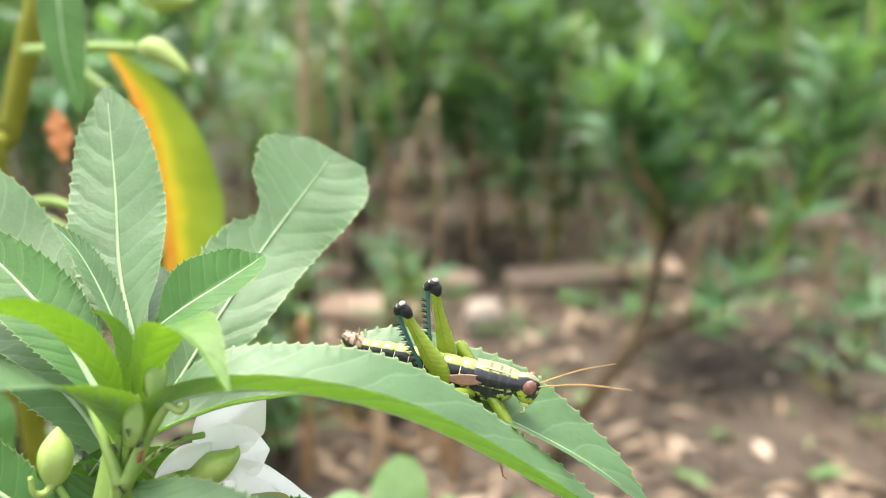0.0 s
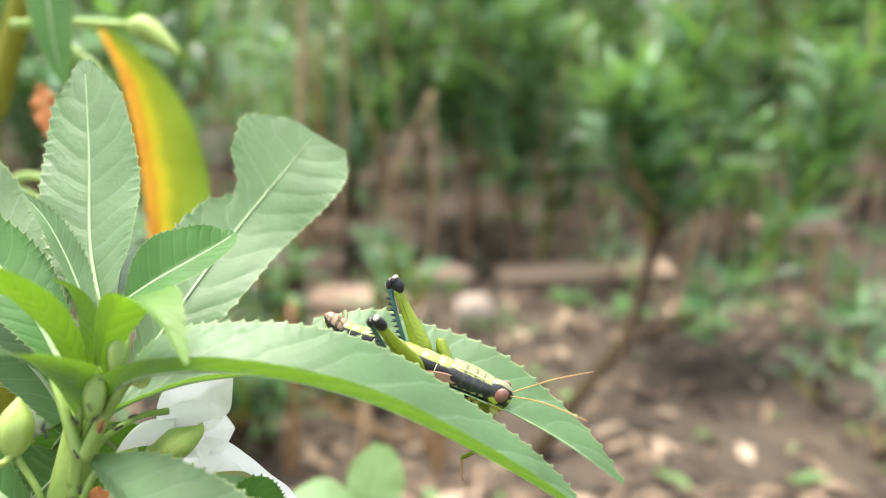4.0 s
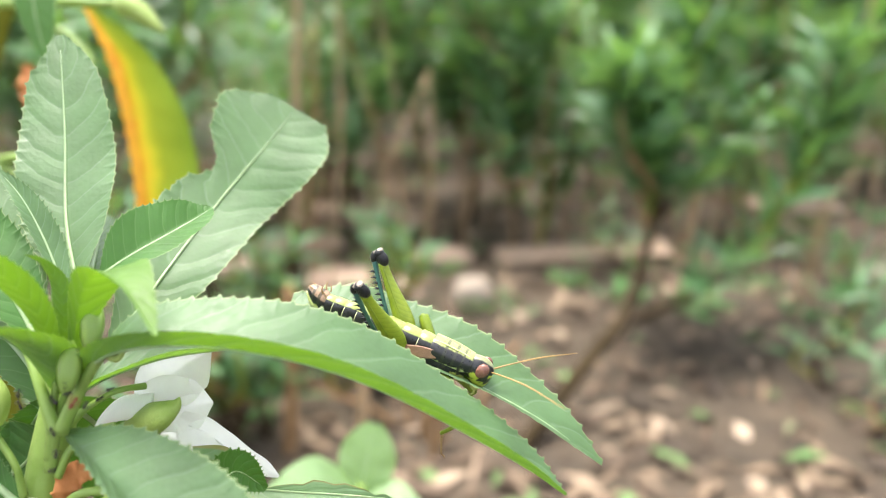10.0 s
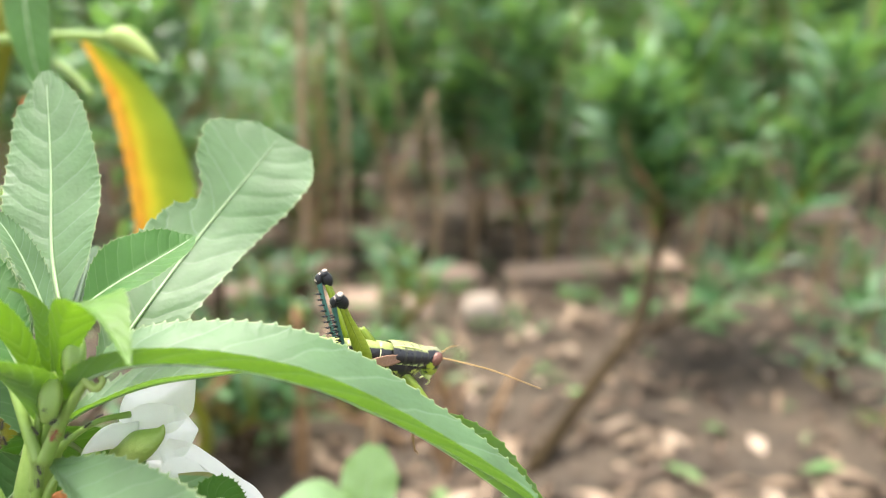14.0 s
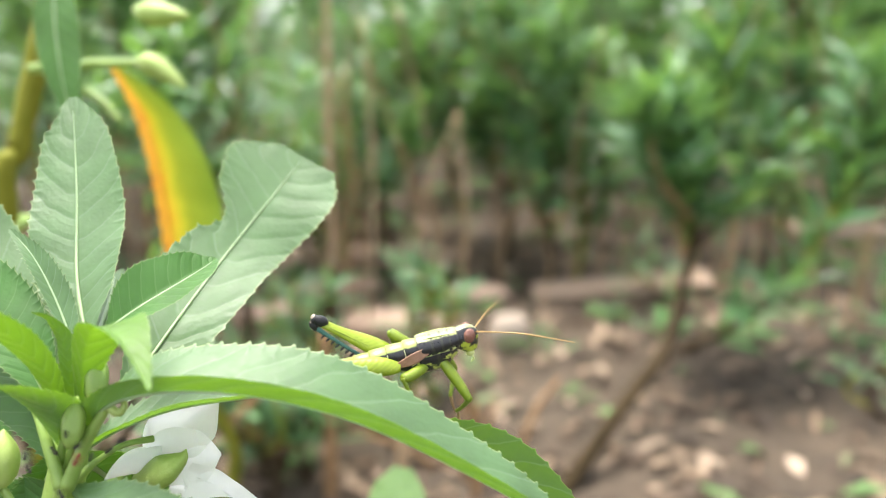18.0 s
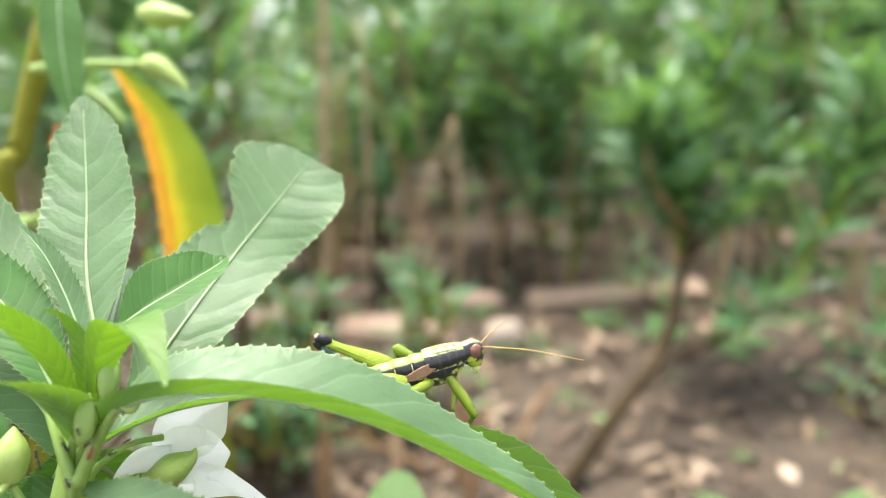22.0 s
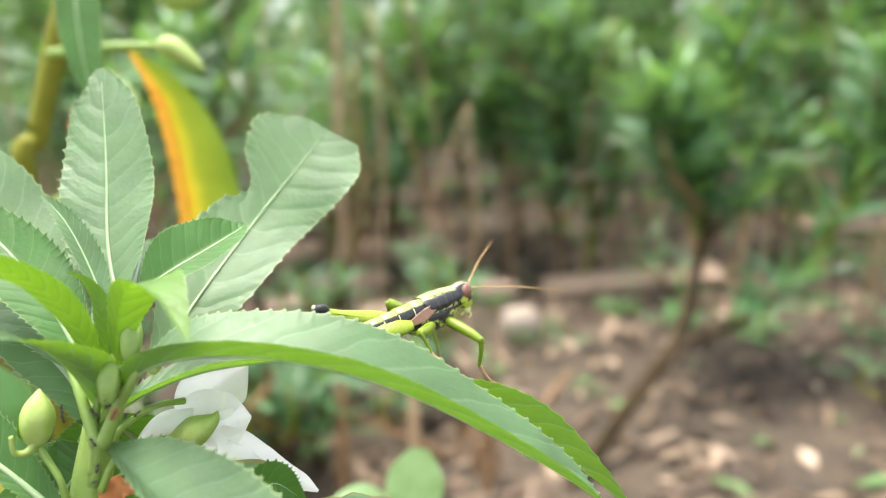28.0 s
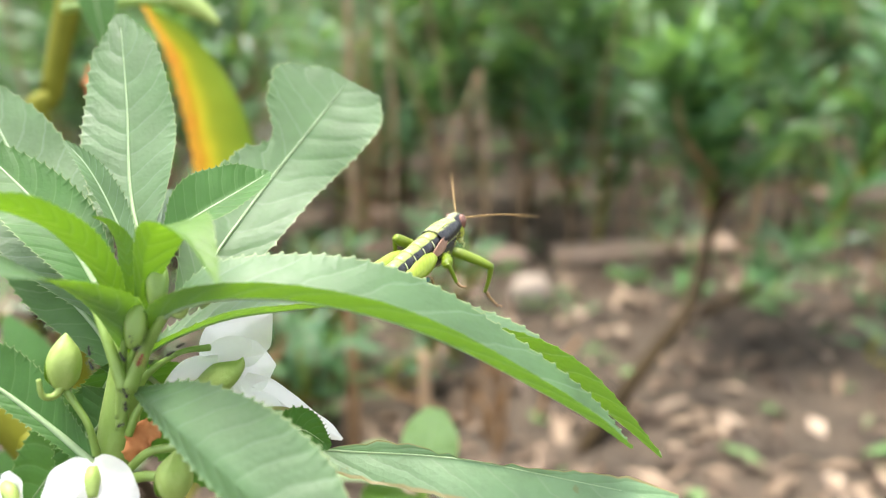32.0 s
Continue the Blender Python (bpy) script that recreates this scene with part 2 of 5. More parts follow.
def tooth(x):
    """A hooked tooth of a leaf's edge, once for every whole x."""
    f = x % 1.0
    return 0.25 * f / 0.7 if f < 0.7 else 0.25 + 0.75 * (f - 0.7) / 0.2 if f < 0.9 else (1 - f) / 0.1


def blade(mid, normals, left, right, fold=(0.0, 0.0), teeth=(26, 26), amp=0.0006, wave=0.04, curl=0.0, seed=0, across=7, nibble=((0, 0, 0), (0, 0, 0))):
    """The blade of a leaf as a bmesh: a midline, the way its face looks, half widths down its length, the lift of each half."""
    bm = bmesh.new()
    uv = bm.loops.layers.uv.new("UVMap")
    mid, normals = [Vector(p) for p in mid], [Vector(n) for n in normals]
    steps, rows = max(64, 8 * max(teeth)), []
    rnd = random.Random(seed)
    ph = [rnd.uniform(0, 6.28) for _ in range(4)]
    for i in range(steps + 1):
        s = i / steps
        c = curve_at(mid, s)
        d = (curve_at(mid, min(1, s + 0.01)) - curve_at(mid, max(0, s - 0.01))).normalized()
        n = curve_at(normals, s) if len(normals) > 1 else normals[0]
        side = d.cross(n).normalized()
        n = side.cross(d).normalized()
        row = []
        for j in range(-across, across + 1):
            a = j / across
            half = 1 if a >= 0 else 0
            w = max(value_at((left, right)[half], s), 0.00002)
            b = abs(a)
            reach = b * w
            if b == 1 and teeth[half]:
                irregular = 0.75 + 0.5 * math.sin(s * 57 + ph[half]) ** 2
                reach += amp * irregular * tooth(s * teeth[half] + ph[half]) * min(1, 6 * s, 8 * (1 - s) + 0.3)
            lo, hi, depth = nibble[half]
            if lo < s < hi:
                reach -= b * depth * (1 + noise.noise((s * 46, seed, half)) + 0.6 * noise.noise((s * 120, seed, half)))
                reach = max(reach, 0.0)
            lift = fold[half] * b * w + curl * b * b * w
            lift += wave * w * b * b * math.sin(s * 17 + ph[2 + half])
            lift += 0.006 * w * math.sin(6.283 * (s * 9 - b * 0.9) + 1.5 * noise.noise((s * 6, half, seed))) * b * (1 - b) * 2.5
            if b == 1 and teeth[half]:
                lift += 0.7 * amp * tooth(s * teeth[half] + ph[half])
            row.append((bm.verts.new(c + side * math.copysign(reach, a) + n * lift), (0.5 + a / 2, s)))
        rows.append(row)
    for r0, r1 in zip(rows, rows[1:]):
        for j in range(2 * across):
            quad = (r0[j], r0[j + 1], r1[j + 1], r1[j])
            f = bm.faces.new([q[0] for q in quad])
            for loop, q in zip(f.loops, quad):
                loop[uv].uv = q[1]
    return bm


def leaf(parent, mid, normals, left, right, material=None, rib=0.00055, rib_end=0.9, label="", **kw):
    """A leaf under a plant: the blade, and the midrib on it."""
    ob = part("leaf", blade(mid, normals, left, right, **kw), material or LEAF, parent, label)
    if rib:
        bm = bmesh.new()
        ns = [Vector(n).normalized() for n in normals]
        pts = []
        for i in range(13):
            s = rib_end * i / 12
            n = curve_at(ns, s) if len(ns) > 1 else ns[0]
            pts.append(curve_at([Vector(p) for p in mid], s) + n * 0.00004)
        tube(bm, pts, [rib, rib * 0.7, rib * 0.45, rib * 0.15], sides=8, steps=36, flat=0.6)
        part("midrib", bm, MIDRIB, ob, "pale green raised midrib")
    return ob


def group_empty(name, place, label, category, group="", kind=""):
    ob = new(name)
    ob.matrix_world = Matrix.Translation(place)
    ob.empty_display_size = 0.01
    return tagged(ob, label, category, group, kind)


# ---- the ground ----
def ground():
    bm = bmesh.new()
    xs = [-40, -12, -5] + [-2.5 + 0.05 * i for i in range(101)] + [5, 12, 40]
    ys = [-40, -8, -2] + [-0.4 + 0.05 * i for i in range(84)] + [6, 12, 40]
    grid = []
    for y in ys:
        row = []
        for x in xs:
            row.append(bm.verts.new((x, y, ground_height(x, y))))
        grid.append(row)
    for a, b in zip(grid, grid[1:]):
        for j in range(len(xs) - 1):
            bm.faces.new((a[j], a[j + 1], b[j + 1], b[j]))
    return tagged(new("ground", mesh_of("ground", bm, GROUND)), "reddish brown bare garden soil", "soil", kind="structure")


def ground_height(x, y):
    return 0.016 * noise.noise((x * 5, y * 5, 0)) + 0.008 * noise.noise((x * 1.3, y * 1.3, 4))


ground()


def litter():
    """Dead leaves, twigs and crumbs of soil strewn over the bed."""
    rnd = random.Random(9)
    verts, faces = [], []
    for i in range(18000):
        if i < 12000:
            x, y = rnd.uniform(-1.5, 1.9), 0.35 + 2.9 * rnd.random() ** 1.4
        else:  # thinning out away from the bed
            x, y = rnd.gauss(0.2, 1.7), rnd.gauss(0.6, 1.3)
            if -1.5 < x < 1.9 and 0.35 < y < 3.2:
                continue
        c = Vector((x, y, ground_height(x, y) + 0.004))
        a = rnd.uniform(0, math.tau)
        ln, wd = rnd.uniform(0.012, 0.055), rnd.uniform(0.004, 0.02)
        d, e = Vector((math.cos(a), math.sin(a), rnd.uniform(-0.1, 0.6))), Vector((-math.sin(a), math.cos(a), rnd.uniform(-0.2, 0.2)))
        k = len(verts)
        lift = Vector((0, 0, rnd.uniform(0.001, 0.008)))
        verts += [c - d * ln / 2, c + e * wd / 2 + lift, c + d * ln / 2, c - e * wd / 2 + lift, c + lift * 0.3]
        faces += [(k, k + 4, k + 1), (k + 1, k + 4, k + 2), (k + 2, k + 4, k + 3), (k + 3, k + 4, k)]
    me = bpy.data.meshes.new("leaf_litter")
    me.from_pydata([tuple(v) for v in verts], [], faces)
    k = Mat("strewn_litter")
    r = k.node("NewGeometry").outputs["Random Per Island"]
    k.set(Base_Color=k.ramp(r, (0.0, (0.028, 0.019, 0.012)), (0.3, (0.072, 0.046, 0.028)), (0.6, (0.165, 0.113, 0.072)), (0.84, (0.285, 0.21, 0.148)), (0.91, (0.34, 0.262, 0.195)), (0.93, (0.08, 0.15, 0.045)), (1.0, (0.12, 0.2, 0.07))), Roughness=0.8)
    me.materials.append(k.m)
    return tagged(new("leaf_litter", me), "dead brown leaves and twigs strewn on soil", "litter", kind="stuff")


litter()


def weeds():
    """Low green weeds between the plants."""
    rnd = random.Random(19)
    verts, faces = [], []
    spots = [(rnd.uniform(-1.0, 1.6), rnd.uniform(0.9, 2.4)) for _ in range(130)]
    for x, y in spots:
        for i in range(rnd.randint(5, 14)):
            c = Vector((x + rnd.gauss(0, 0.015), y + rnd.gauss(0, 0.015), ground_height(x, y)))
            a, up = rnd.uniform(0, math.tau), rnd.uniform(0.6, 1.6)
            d = Vector((math.cos(a), math.sin(a), up)).normalized()
            e = d.cross(Vector((0, 0, 1))).normalized()
            ln = rnd.uniform(0.02, 0.055)
            k = len(verts)
            verts += [c, c + d * ln * 0.55 + e * ln * 0.13, c + d * ln - Vector((0, 0, 0.2 * ln)), c + d * ln * 0.55 - e * ln * 0.13]
            faces.append((k, k + 1, k + 2, k + 3))
    me = bpy.data.meshes.new("weeds")
    me.from_pydata([tuple(v) for v in verts], [], faces)
    me.materials.append(FOLIAGE)
    return tagged(new("weeds", me), "small green weeds growing in the soil", "weeds", kind="stuff")


weeds()


def lump(name, place, size, turn, material, label, category, group, seed, rough=0.12):
    """A worn block or stone lying in the soil."""
    bm = bmesh.new()
    bmesh.ops.create_cube(bm, size=1)
    bmesh.ops.subdivide_edges(bm, edges=bm.edges[:], cuts=3, use_grid_fill=True)
    rnd = random.Random(seed)
    for v in bm.verts:
        p = v.co.normalized() * 0.62
        v.co = v.co.lerp(p, 0.25 if material is BRICK else 0.7)
        v.co += Vector([rnd.uniform(-1, 1) for _ in range(3)]) * rough * 0.25
        v.co = Vector((v.co.x * size[0], v.co.y * size[1], v.co.z * size[2]))
    ob = new(name, mesh_of(name, bm, material))
    x, y = place
    ob.matrix_world = pose(x, y, ground_height(x, y) + size[2] * 0.32, 0, 0, turn)
    return tagged(ob, label, category, group)


for n, (px, py, sx, turn) in enumerate([(0.80, 1.62, 0.2, -3), (-0.14, 1.42, 0.22, -4), (-0.42, 1.4, 0.2, 6)]):
    lump("brick", (px, py), (sx, 0.1, 0.035), turn, BRICK, "weathered pinkish brick edging the bed on soil", "brick", "bricks along the bed", 60 + n)
for n, (px, py, sx, sy) in enumerate([(-0.11, 1.04, 0.15, 0.07), (-0.30, 1.08, 0.13, 0.06), (0.056, 0.967, 0.048, 0.042), (0.01, 1.16, 0.1, 0.06), (-0.22, 1.22, 0.12, 0.06)]):
    lump("stone", (px, py), (sx, sy, 0.05 if n == 2 else 0.03), 8 * n - 10, PALE_STONE if n == 2 else PINK_STONE, "pale pinkish stone lying on the soil", "stone", "stones in the bed", 80 + n)


def plank():
    """A short grey-brown board left on the soil at the edge of the bed."""
    bm = bmesh.new()
    bmesh.ops.create_cube(bm, size=1)
    bmesh.ops.scale(bm, vec=(0.29, 0.055, 0.02), verts=bm.verts)
    bmesh.ops.bevel(bm, geom=bm.edges[:], offset=0.003, segments=2)
    ob = new("plank", mesh_of("plank", bm, BOARD, False))
    ob.matrix_world = pose(0.25, 1.18, ground_height(0.25, 1.18) + 0.018, 10, -3, 5)
    return tagged(ob, "short weathered tan board lying on soil", "board")


BOARD = skin("weathered_board", (0.20, 0.14, 0.10), (0.31, 0.225, 0.165), 25.0, 0.85, 0.6)
TAN = skin("straw_coloured_stalk", (0.24, 0.155, 0.085), (0.40, 0.28, 0.165), 40.0, 0.8, 0.5)
plank()
for n, (px, py, sx, sz) in enumerate([(0.55, 2.35, 0.3, 0.14), (0.72, 2.3, 0.2, 0.12), (-0.5, 2.3, 0.3, 0.15), (-0.68, 2.25, 0.25, 0.13)]):
    lump("stone", (px, py), (sx, 0.15, sz), 15 * n, STONE, "large pale grey stone lying behind the bed", "stone", "pale stones behind the bed", 90 + n)


def foliage_mesh(routes, count, length, rnd, wide=0.066, loose=0.008):
    """Many narrow leaves set all along the shoots, denser towards their tips."""
    verts, faces = [], []
    for i in range(count):
        route = routes[rnd.randrange(len(routes))]
        s = 1 - 0.8 * rnd.random() ** 1.3
        c = curve_at(route, s) + Vector([rnd.gauss(0, loose) for _ in range(3)])
        shoot = (route[-1] - route[0]).normalized()
        a = rnd.uniform(0, math.tau)
        d = (shoot * rnd.uniform(0.3, 1.2) + Vector((math.cos(a), math.sin(a), rnd.gauss(0.15, 0.3)))).normalized()
        sd = d.cross(Vector((0, 0, 1)) + Vector([rnd.gauss(0, 0.3) for _ in range(3)])).normalized()
        n = sd.cross(d)
        ln = length * rnd.uniform(0.55, 1.3)
        wd = ln * wide * rnd.uniform(0.7, 1.3)
        k = len(verts)
        droop = rnd.uniform(0.0, 0.5) * ln
        for q, w in ((0, 0.15), (0.3, 0.9), (0.6, 1.0), (0.85, 0.5)):
            m = c + d * ln * q - n * droop * q * q
            verts += [m - sd * wd * w + n * wd * w * 0.3, m, m + sd * wd * w + n * wd * w * 0.3]
        verts.append(c + d * ln - n * droop)
        for q in range(3):
            o = k + 3 * q
            faces += [(o, o + 1, o + 4, o + 3), (o + 1, o + 2, o + 5, o + 4)]
        faces += [(k + 9, k + 10, k + 12), (k + 10, k + 11, k + 12)]
    me = bpy.data.meshes.new("foliage")
    me.from_pydata([tuple(v) for v in verts], [], faces)
    me.materials.append(FOLIAGE)
    return me


def background_plant(place, height, seed, spread=0.3, leaves=700, lean=(0, 0), length=0.065, low=0.2, path=None, limbs=(), thick=1.0, shoots=11):
    """An erect garden plant: a stem, steep side shoots and narrow leaves along them."""
    rnd = random.Random(seed)
    x, y = place
    base = group_empty("garden_plant", (x, y, ground_height(x, y) - 0.01), "bushy green garden plant with narrow leaves in soil", "plant", "plants of the bed")
    top = Vector((lean[0], lean[1], height))
    path = [Vector(p) for p in path] if path else [Vector((0, 0, 0)), top * 0.35 + Vector((rnd.uniform(-0.03, 0.03), 0, 0)), top * 0.7 + Vector((rnd.uniform(-0.03, 0.03), 0, 0)), top]
    bm = bmesh.new()
    tube(bm, path, [r * thick for r in (0.007, 0.0055, 0.0045, 0.0025)], 8, 20)
    part("stem", bm, OLIVE if seed % 3 == 0 else WOOD, base, "olive green stem" if seed % 3 == 0 else "brown-green woody stem")
    routes = [[Vector(p) for p in limb] for limb in limbs]
    for i in range(shoots + rnd.randint(-2, 2)):
        s = rnd.uniform(low, 0.85)
        a = rnd.uniform(0, math.tau)
        start = curve_at(path, s)
        out = Vector((math.cos(a), math.sin(a), rnd.uniform(0.9, 2.6))).normalized()
        far = start + out * rnd.uniform(0.35, 1.0) * spread
        routes.append([start, (start + far) / 2 + Vector((math.cos(a), math.sin(a), -0.3)) * 0.02, far])
    for i, route in enumerate(routes):
        bm = bmesh.new()
        tube(bm, route, [0.0042 * thick, 0.0034 * thick, 0.0018], 6, 8)
        part("branch", bm, (WOOD, OLIVE, BARK)[i % 3], base)
    half = [curve_at(path, max(low, 0.35)), curve_at(path, 0.8), path[-1]]
    fo = new("foliage", foliage_mesh(routes + [half, half], leaves, length, rnd))
    fo.parent = base
    tagged(fo, "many narrow pointed green leaves", kind="stuff")
    return base


BARK = skin("dry_brown_bark", (0.17, 0.09, 0.036), (0.30, 0.175, 0.08), 40.0, 0.8, 0.5)
# rows of the bed, one behind the other: distance, first and last place along the row, step, height
rnd = random.Random(12)
seed = 40
# rows 1.95 and 2.3 run on unseen at the right, added to block skylight
for row, x0, x1, step, h in ((1.22, -0.62, 0.3, 0.17, 0.5), (1.42, -0.85, 0.7, 0.18, 0.52), (1.66, -1.0, 1.0, 0.2, 0.56), (1.95, -1.2, 2.0, 0.22, 0.6), (2.3, -1.4, 2.4, 0.26, 0.66), (2.75, -1.7, 2.0, 0.29, 0.75), (3.25, -2.0, 2.5, 0.33, 0.9)):
    x = x0
    while x < x1:
        px, py = x + rnd.gauss(0, 0.035), row + rnd.gauss(0, 0.05)
        x += step
        if 0.12 < px / py < 0.36 and py < 1.75:
            continue  # the gap with the board
        # the bed is thin where the pale stones behind it show
        thin = py < 2.4 and (abs(px / py - 0.30) < 0.06 or (abs(px / py + 0.24) < 0.1 and py < 2.0))
        background_plant((px, py), h * rnd.uniform(0.85, 1.15) * (0.55 if thin else 1.0), seed, leaves=(240 if thin else 620 if row < 1.8 else 700), lean=(rnd.gauss(0, 0.05), rnd.gauss(0, 0.03)), low=rnd.uniform(0.16, 0.32) if row < 1.6 else rnd.uniform(0.08, 0.22), thick=rnd.uniform(0.55, 0.9))
        seed += 1
# bushes nearer by, bare below
for n, (px, py, h) in enumerate([(-0.33, 0.86, 0.42), (-0.62, 0.8, 0.5)]):
    background_plant((px, py), h, 140 + n, spread=0.2, leaves=300, low=0.5, shoots=7)
# dense growth on the far side of the leaning plant
for n, (px, py) in enumerate([(0.74, 1.68), (0.88, 1.8), (1.02, 1.72), (1.18, 1.85), (1.34, 1.75)]):
    background_plant((px, py), 0.5 + 0.03 * (n % 3), 420 + n, leaves=700, low=0.15, thick=0.7)
# taller plants close behind the board, leafy towards the top
for n, (px, py, h, low) in enumerate([(0.19, 1.29, 0.42, 0.12), (0.25, 1.62, 0.5, 0.38), (0.37, 1.68, 0.52, 0.38), (0.45, 1.45, 0.48, 0.18), (0.53, 1.3, 0.4, 0.15)]):
    background_plant((px, py), h, 510 + n, spread=0.22, leaves=260, low=low, thick=0.7, shoots=9)
# low ragged undergrowth between the balsam and the bed
rnd = random.Random(71)
for n in range(11):
    px, py = rnd.uniform(-0.22, -0.03), rnd.uniform(0.58, 0.84)
    background_plant((px, py), rnd.uniform(0.06, 0.17), 440 + n, spread=0.09, leaves=50, low=0.1, length=0.045, shoots=5, thick=0.6)
for n, (px, py, h) in enumerate([(0.45, 0.74, 0.12), (0.5, 0.86, 0.14), (0.43, 0.64, 0.09), (0.31, 1.12, 0.07)]):
    background_plant((px, py), h, 470 + n, spread=0.07, leaves=45, low=0.1, length=0.04, shoots=5, thick=0.5)
# small bushes close behind the balsam
for n, (px, py, h) in enumerate([(-0.26, 0.72, 0.26)]):
    background_plant((px, py), h, 340 + n, spread=0.09, leaves=60, low=0.1, length=0.04, shoots=6)
for n, (px, py, h) in enumerate([(-0.2183, 0.5546, 0.24), (-0.2324, 0.3916, 0.26), (-0.3048, 0.4473, 0.3)]):
    background_plant((px, py), h, 360 + n, spread=0.08, leaves=80, low=0.2, length=0.036, shoots=6)


def leaning_plant():
    """The plant whose bare stem leans to one side before it forks."""
    foot = Vector((0.0789, 0.5912, 0.0362))
    x, y = foot.x, foot.y
    at = Vector((x, y, ground_height(x, y) - 0.01))
    go = lambda *ps: [Vector(p) - at for p in ps]
    stem = [Vector((0, 0, 0))] + go((0.1523, 0.6599, 0.0609), (0.2183, 0.7515, 0.0936), (0.2544, 0.8309, 0.1581), (0.2973, 0.9034, 0.2743), (0.3320, 0.9838, 0.3810))
    limbs = [go((0.2244, 0.7475, 0.0788), (0.3258, 0.7965, 0.1072), (0.4249, 0.8784, 0.1810)), go((0.3665, 0.8206, 0.1199), (0.4456, 0.8891, 0.2210), (0.5140, 0.9649, 0.3106)),
             go((0.2544, 0.8292, 0.1517), (0.2456, 0.8891, 0.2210), (0.2519, 0.9574, 0.2825)), go((0.2610, 0.8343, 0.1708), (0.3210, 0.8694, 0.2246), (0.3850, 0.9272, 0.2856)),
             go((0.4249, 0.8784, 0.1810), (0.49, 0.93, 0.24), (0.56, 1.0, 0.30)), go((0.5140, 0.9649, 0.3106), (0.56, 1.01, 0.36), (0.60, 1.05, 0.42)), go((0.4249, 0.8784, 0.1810), (0.47, 0.92, 0.28), (0.50, 0.95, 0.37))]
    return background_plant((x, y), 0.5, 77, path=stem, limbs=limbs, leaves=1400, low=0.5, spread=0.36, thick=1.15, shoots=5)


leaning_plant()


def dry_stalk(points, radius, label, material):
    bm = bmesh.new()
    foot = Vector(points[0])
    tube(bm, [Vector(p) - foot for p in points], [radius, radius * 0.9, radius * 0.6], 8, 12)
    ob = new("dry_stalk", mesh_of("dry_stalk", bm, material))
    ob.location = foot
    return tagged(ob, label, "stalk", "dry stalks")


# old stumps and bent straw of last season behind the flower
rnd = random.Random(57)
for px, py, high, radius, material, label in ((-0.125, 0.60, 0.17, 0.006, BARK, "dark brown dead plant stump standing in soil"), (-0.062, 0.62, 0.10, 0.006, TAN, "pale tan dead plant stump standing in soil")):
    g = ground_height(px, py) - 0.01
    dry_stalk([(px, py, g), (px + 0.004, py, g + high * 0.5), (px + 0.002, py + 0.01, g + high)], radius, label, material)
for n in range(9):
    px, py = rnd.uniform(-0.03, 0.05), rnd.uniform(0.58, 0.7)
    g = ground_height(px, py) - 0.005
    high, sx = rnd.uniform(0.04, 0.1), rnd.gauss(0, 0.025)
    dry_stalk([(px, py, g), (px + sx * 0.4, py, g + high * 0.6), (px + sx, py + rnd.gauss(0, 0.01), g + high)], rnd.uniform(0.0022, 0.004), "thin brown dead stalk bent over the soil", BARK)
rnd = random.Random(31)
dry_stalk([(-0.19, 0.98, -0.02), (-0.185, 0.99, 0.25), (-0.175, 1.0, 0.62)], 0.006, "dry orange-brown stalk standing upright in soil", TAN)
dry_stalk([(-0.1422, 0.6236, -0.1021), (-0.1515, 0.7278, 0.0420), (-0.1579, 0.8236, 0.1564)], 0.014, "thick dark brown stalk standing upright in soil", WOOD)
dry_stalk([(-0.2411, 0.6685, -0.1385), (-0.2528, 0.7766, 0.0193), (-0.2734, 0.8743, 0.1437)], 0.009, "dark brown stalk standing upright in soil", WOOD)
for n in range(130):
    sx, sy, sh = rnd.uniform(-0.75, 0.75), rnd.uniform(0.95, 1.7), rnd.uniform(0.15, 0.5)
    dry_stalk([(sx, sy, -0.02), (sx + rnd.gauss(0, 0.015), sy, sh * 0.5), (sx + rnd.gauss(0, 0.04), sy + rnd.gauss(0, 0.03), sh)], rnd.choice((0.0012, 0.0018, 0.0022, 0.003)), "brown dry stalk standing upright in soil", rnd.choice((TAN, TAN, BARK)))


def far_hedge():
    rnd = random.Random(5)
    verts, faces = [], []
    for i in range(9000):
        c = Vector((rnd.uniform(-5, 5), rnd.uniform(3.6, 4.6), rnd.uniform(0.0, 1.05)))
        d = Vector([rnd.gauss(0, 1) for _ in range(3)]).normalized()
        e = d.orthogonal().normalized()
        ln = rnd.uniform(0.07, 0.16)
        k = len(verts)
        verts += [c, c + d * ln * 0.5 + e * ln * 0.22, c + d * ln, c + d * ln * 0.5 - e * ln * 0.22]
        faces.append((k, k + 1, k + 2, k + 3))
    me = bpy.data.meshes.new("far_hedge")
    me.from_pydata([tuple(v) for v in verts], [], faces)
    me.materials.append(FOLIAGE)
    return tagged(new("far_hedge", me), "dense dark green hedge far behind the bed", "hedge", kind="stuff")


far_hedge()


# ---- the balsam plant ----
plant = group_empty("balsam_plant", (-0.0445, 0.0942, 0.3336), "white-flowered garden balsam with serrated pale green leaves", "plant")
plant_inv = plant.matrix_world.inverted()


def local(p):
    return plant_inv @ Vector(p)


def pts(*ps):
    return [local(p) for p in ps]


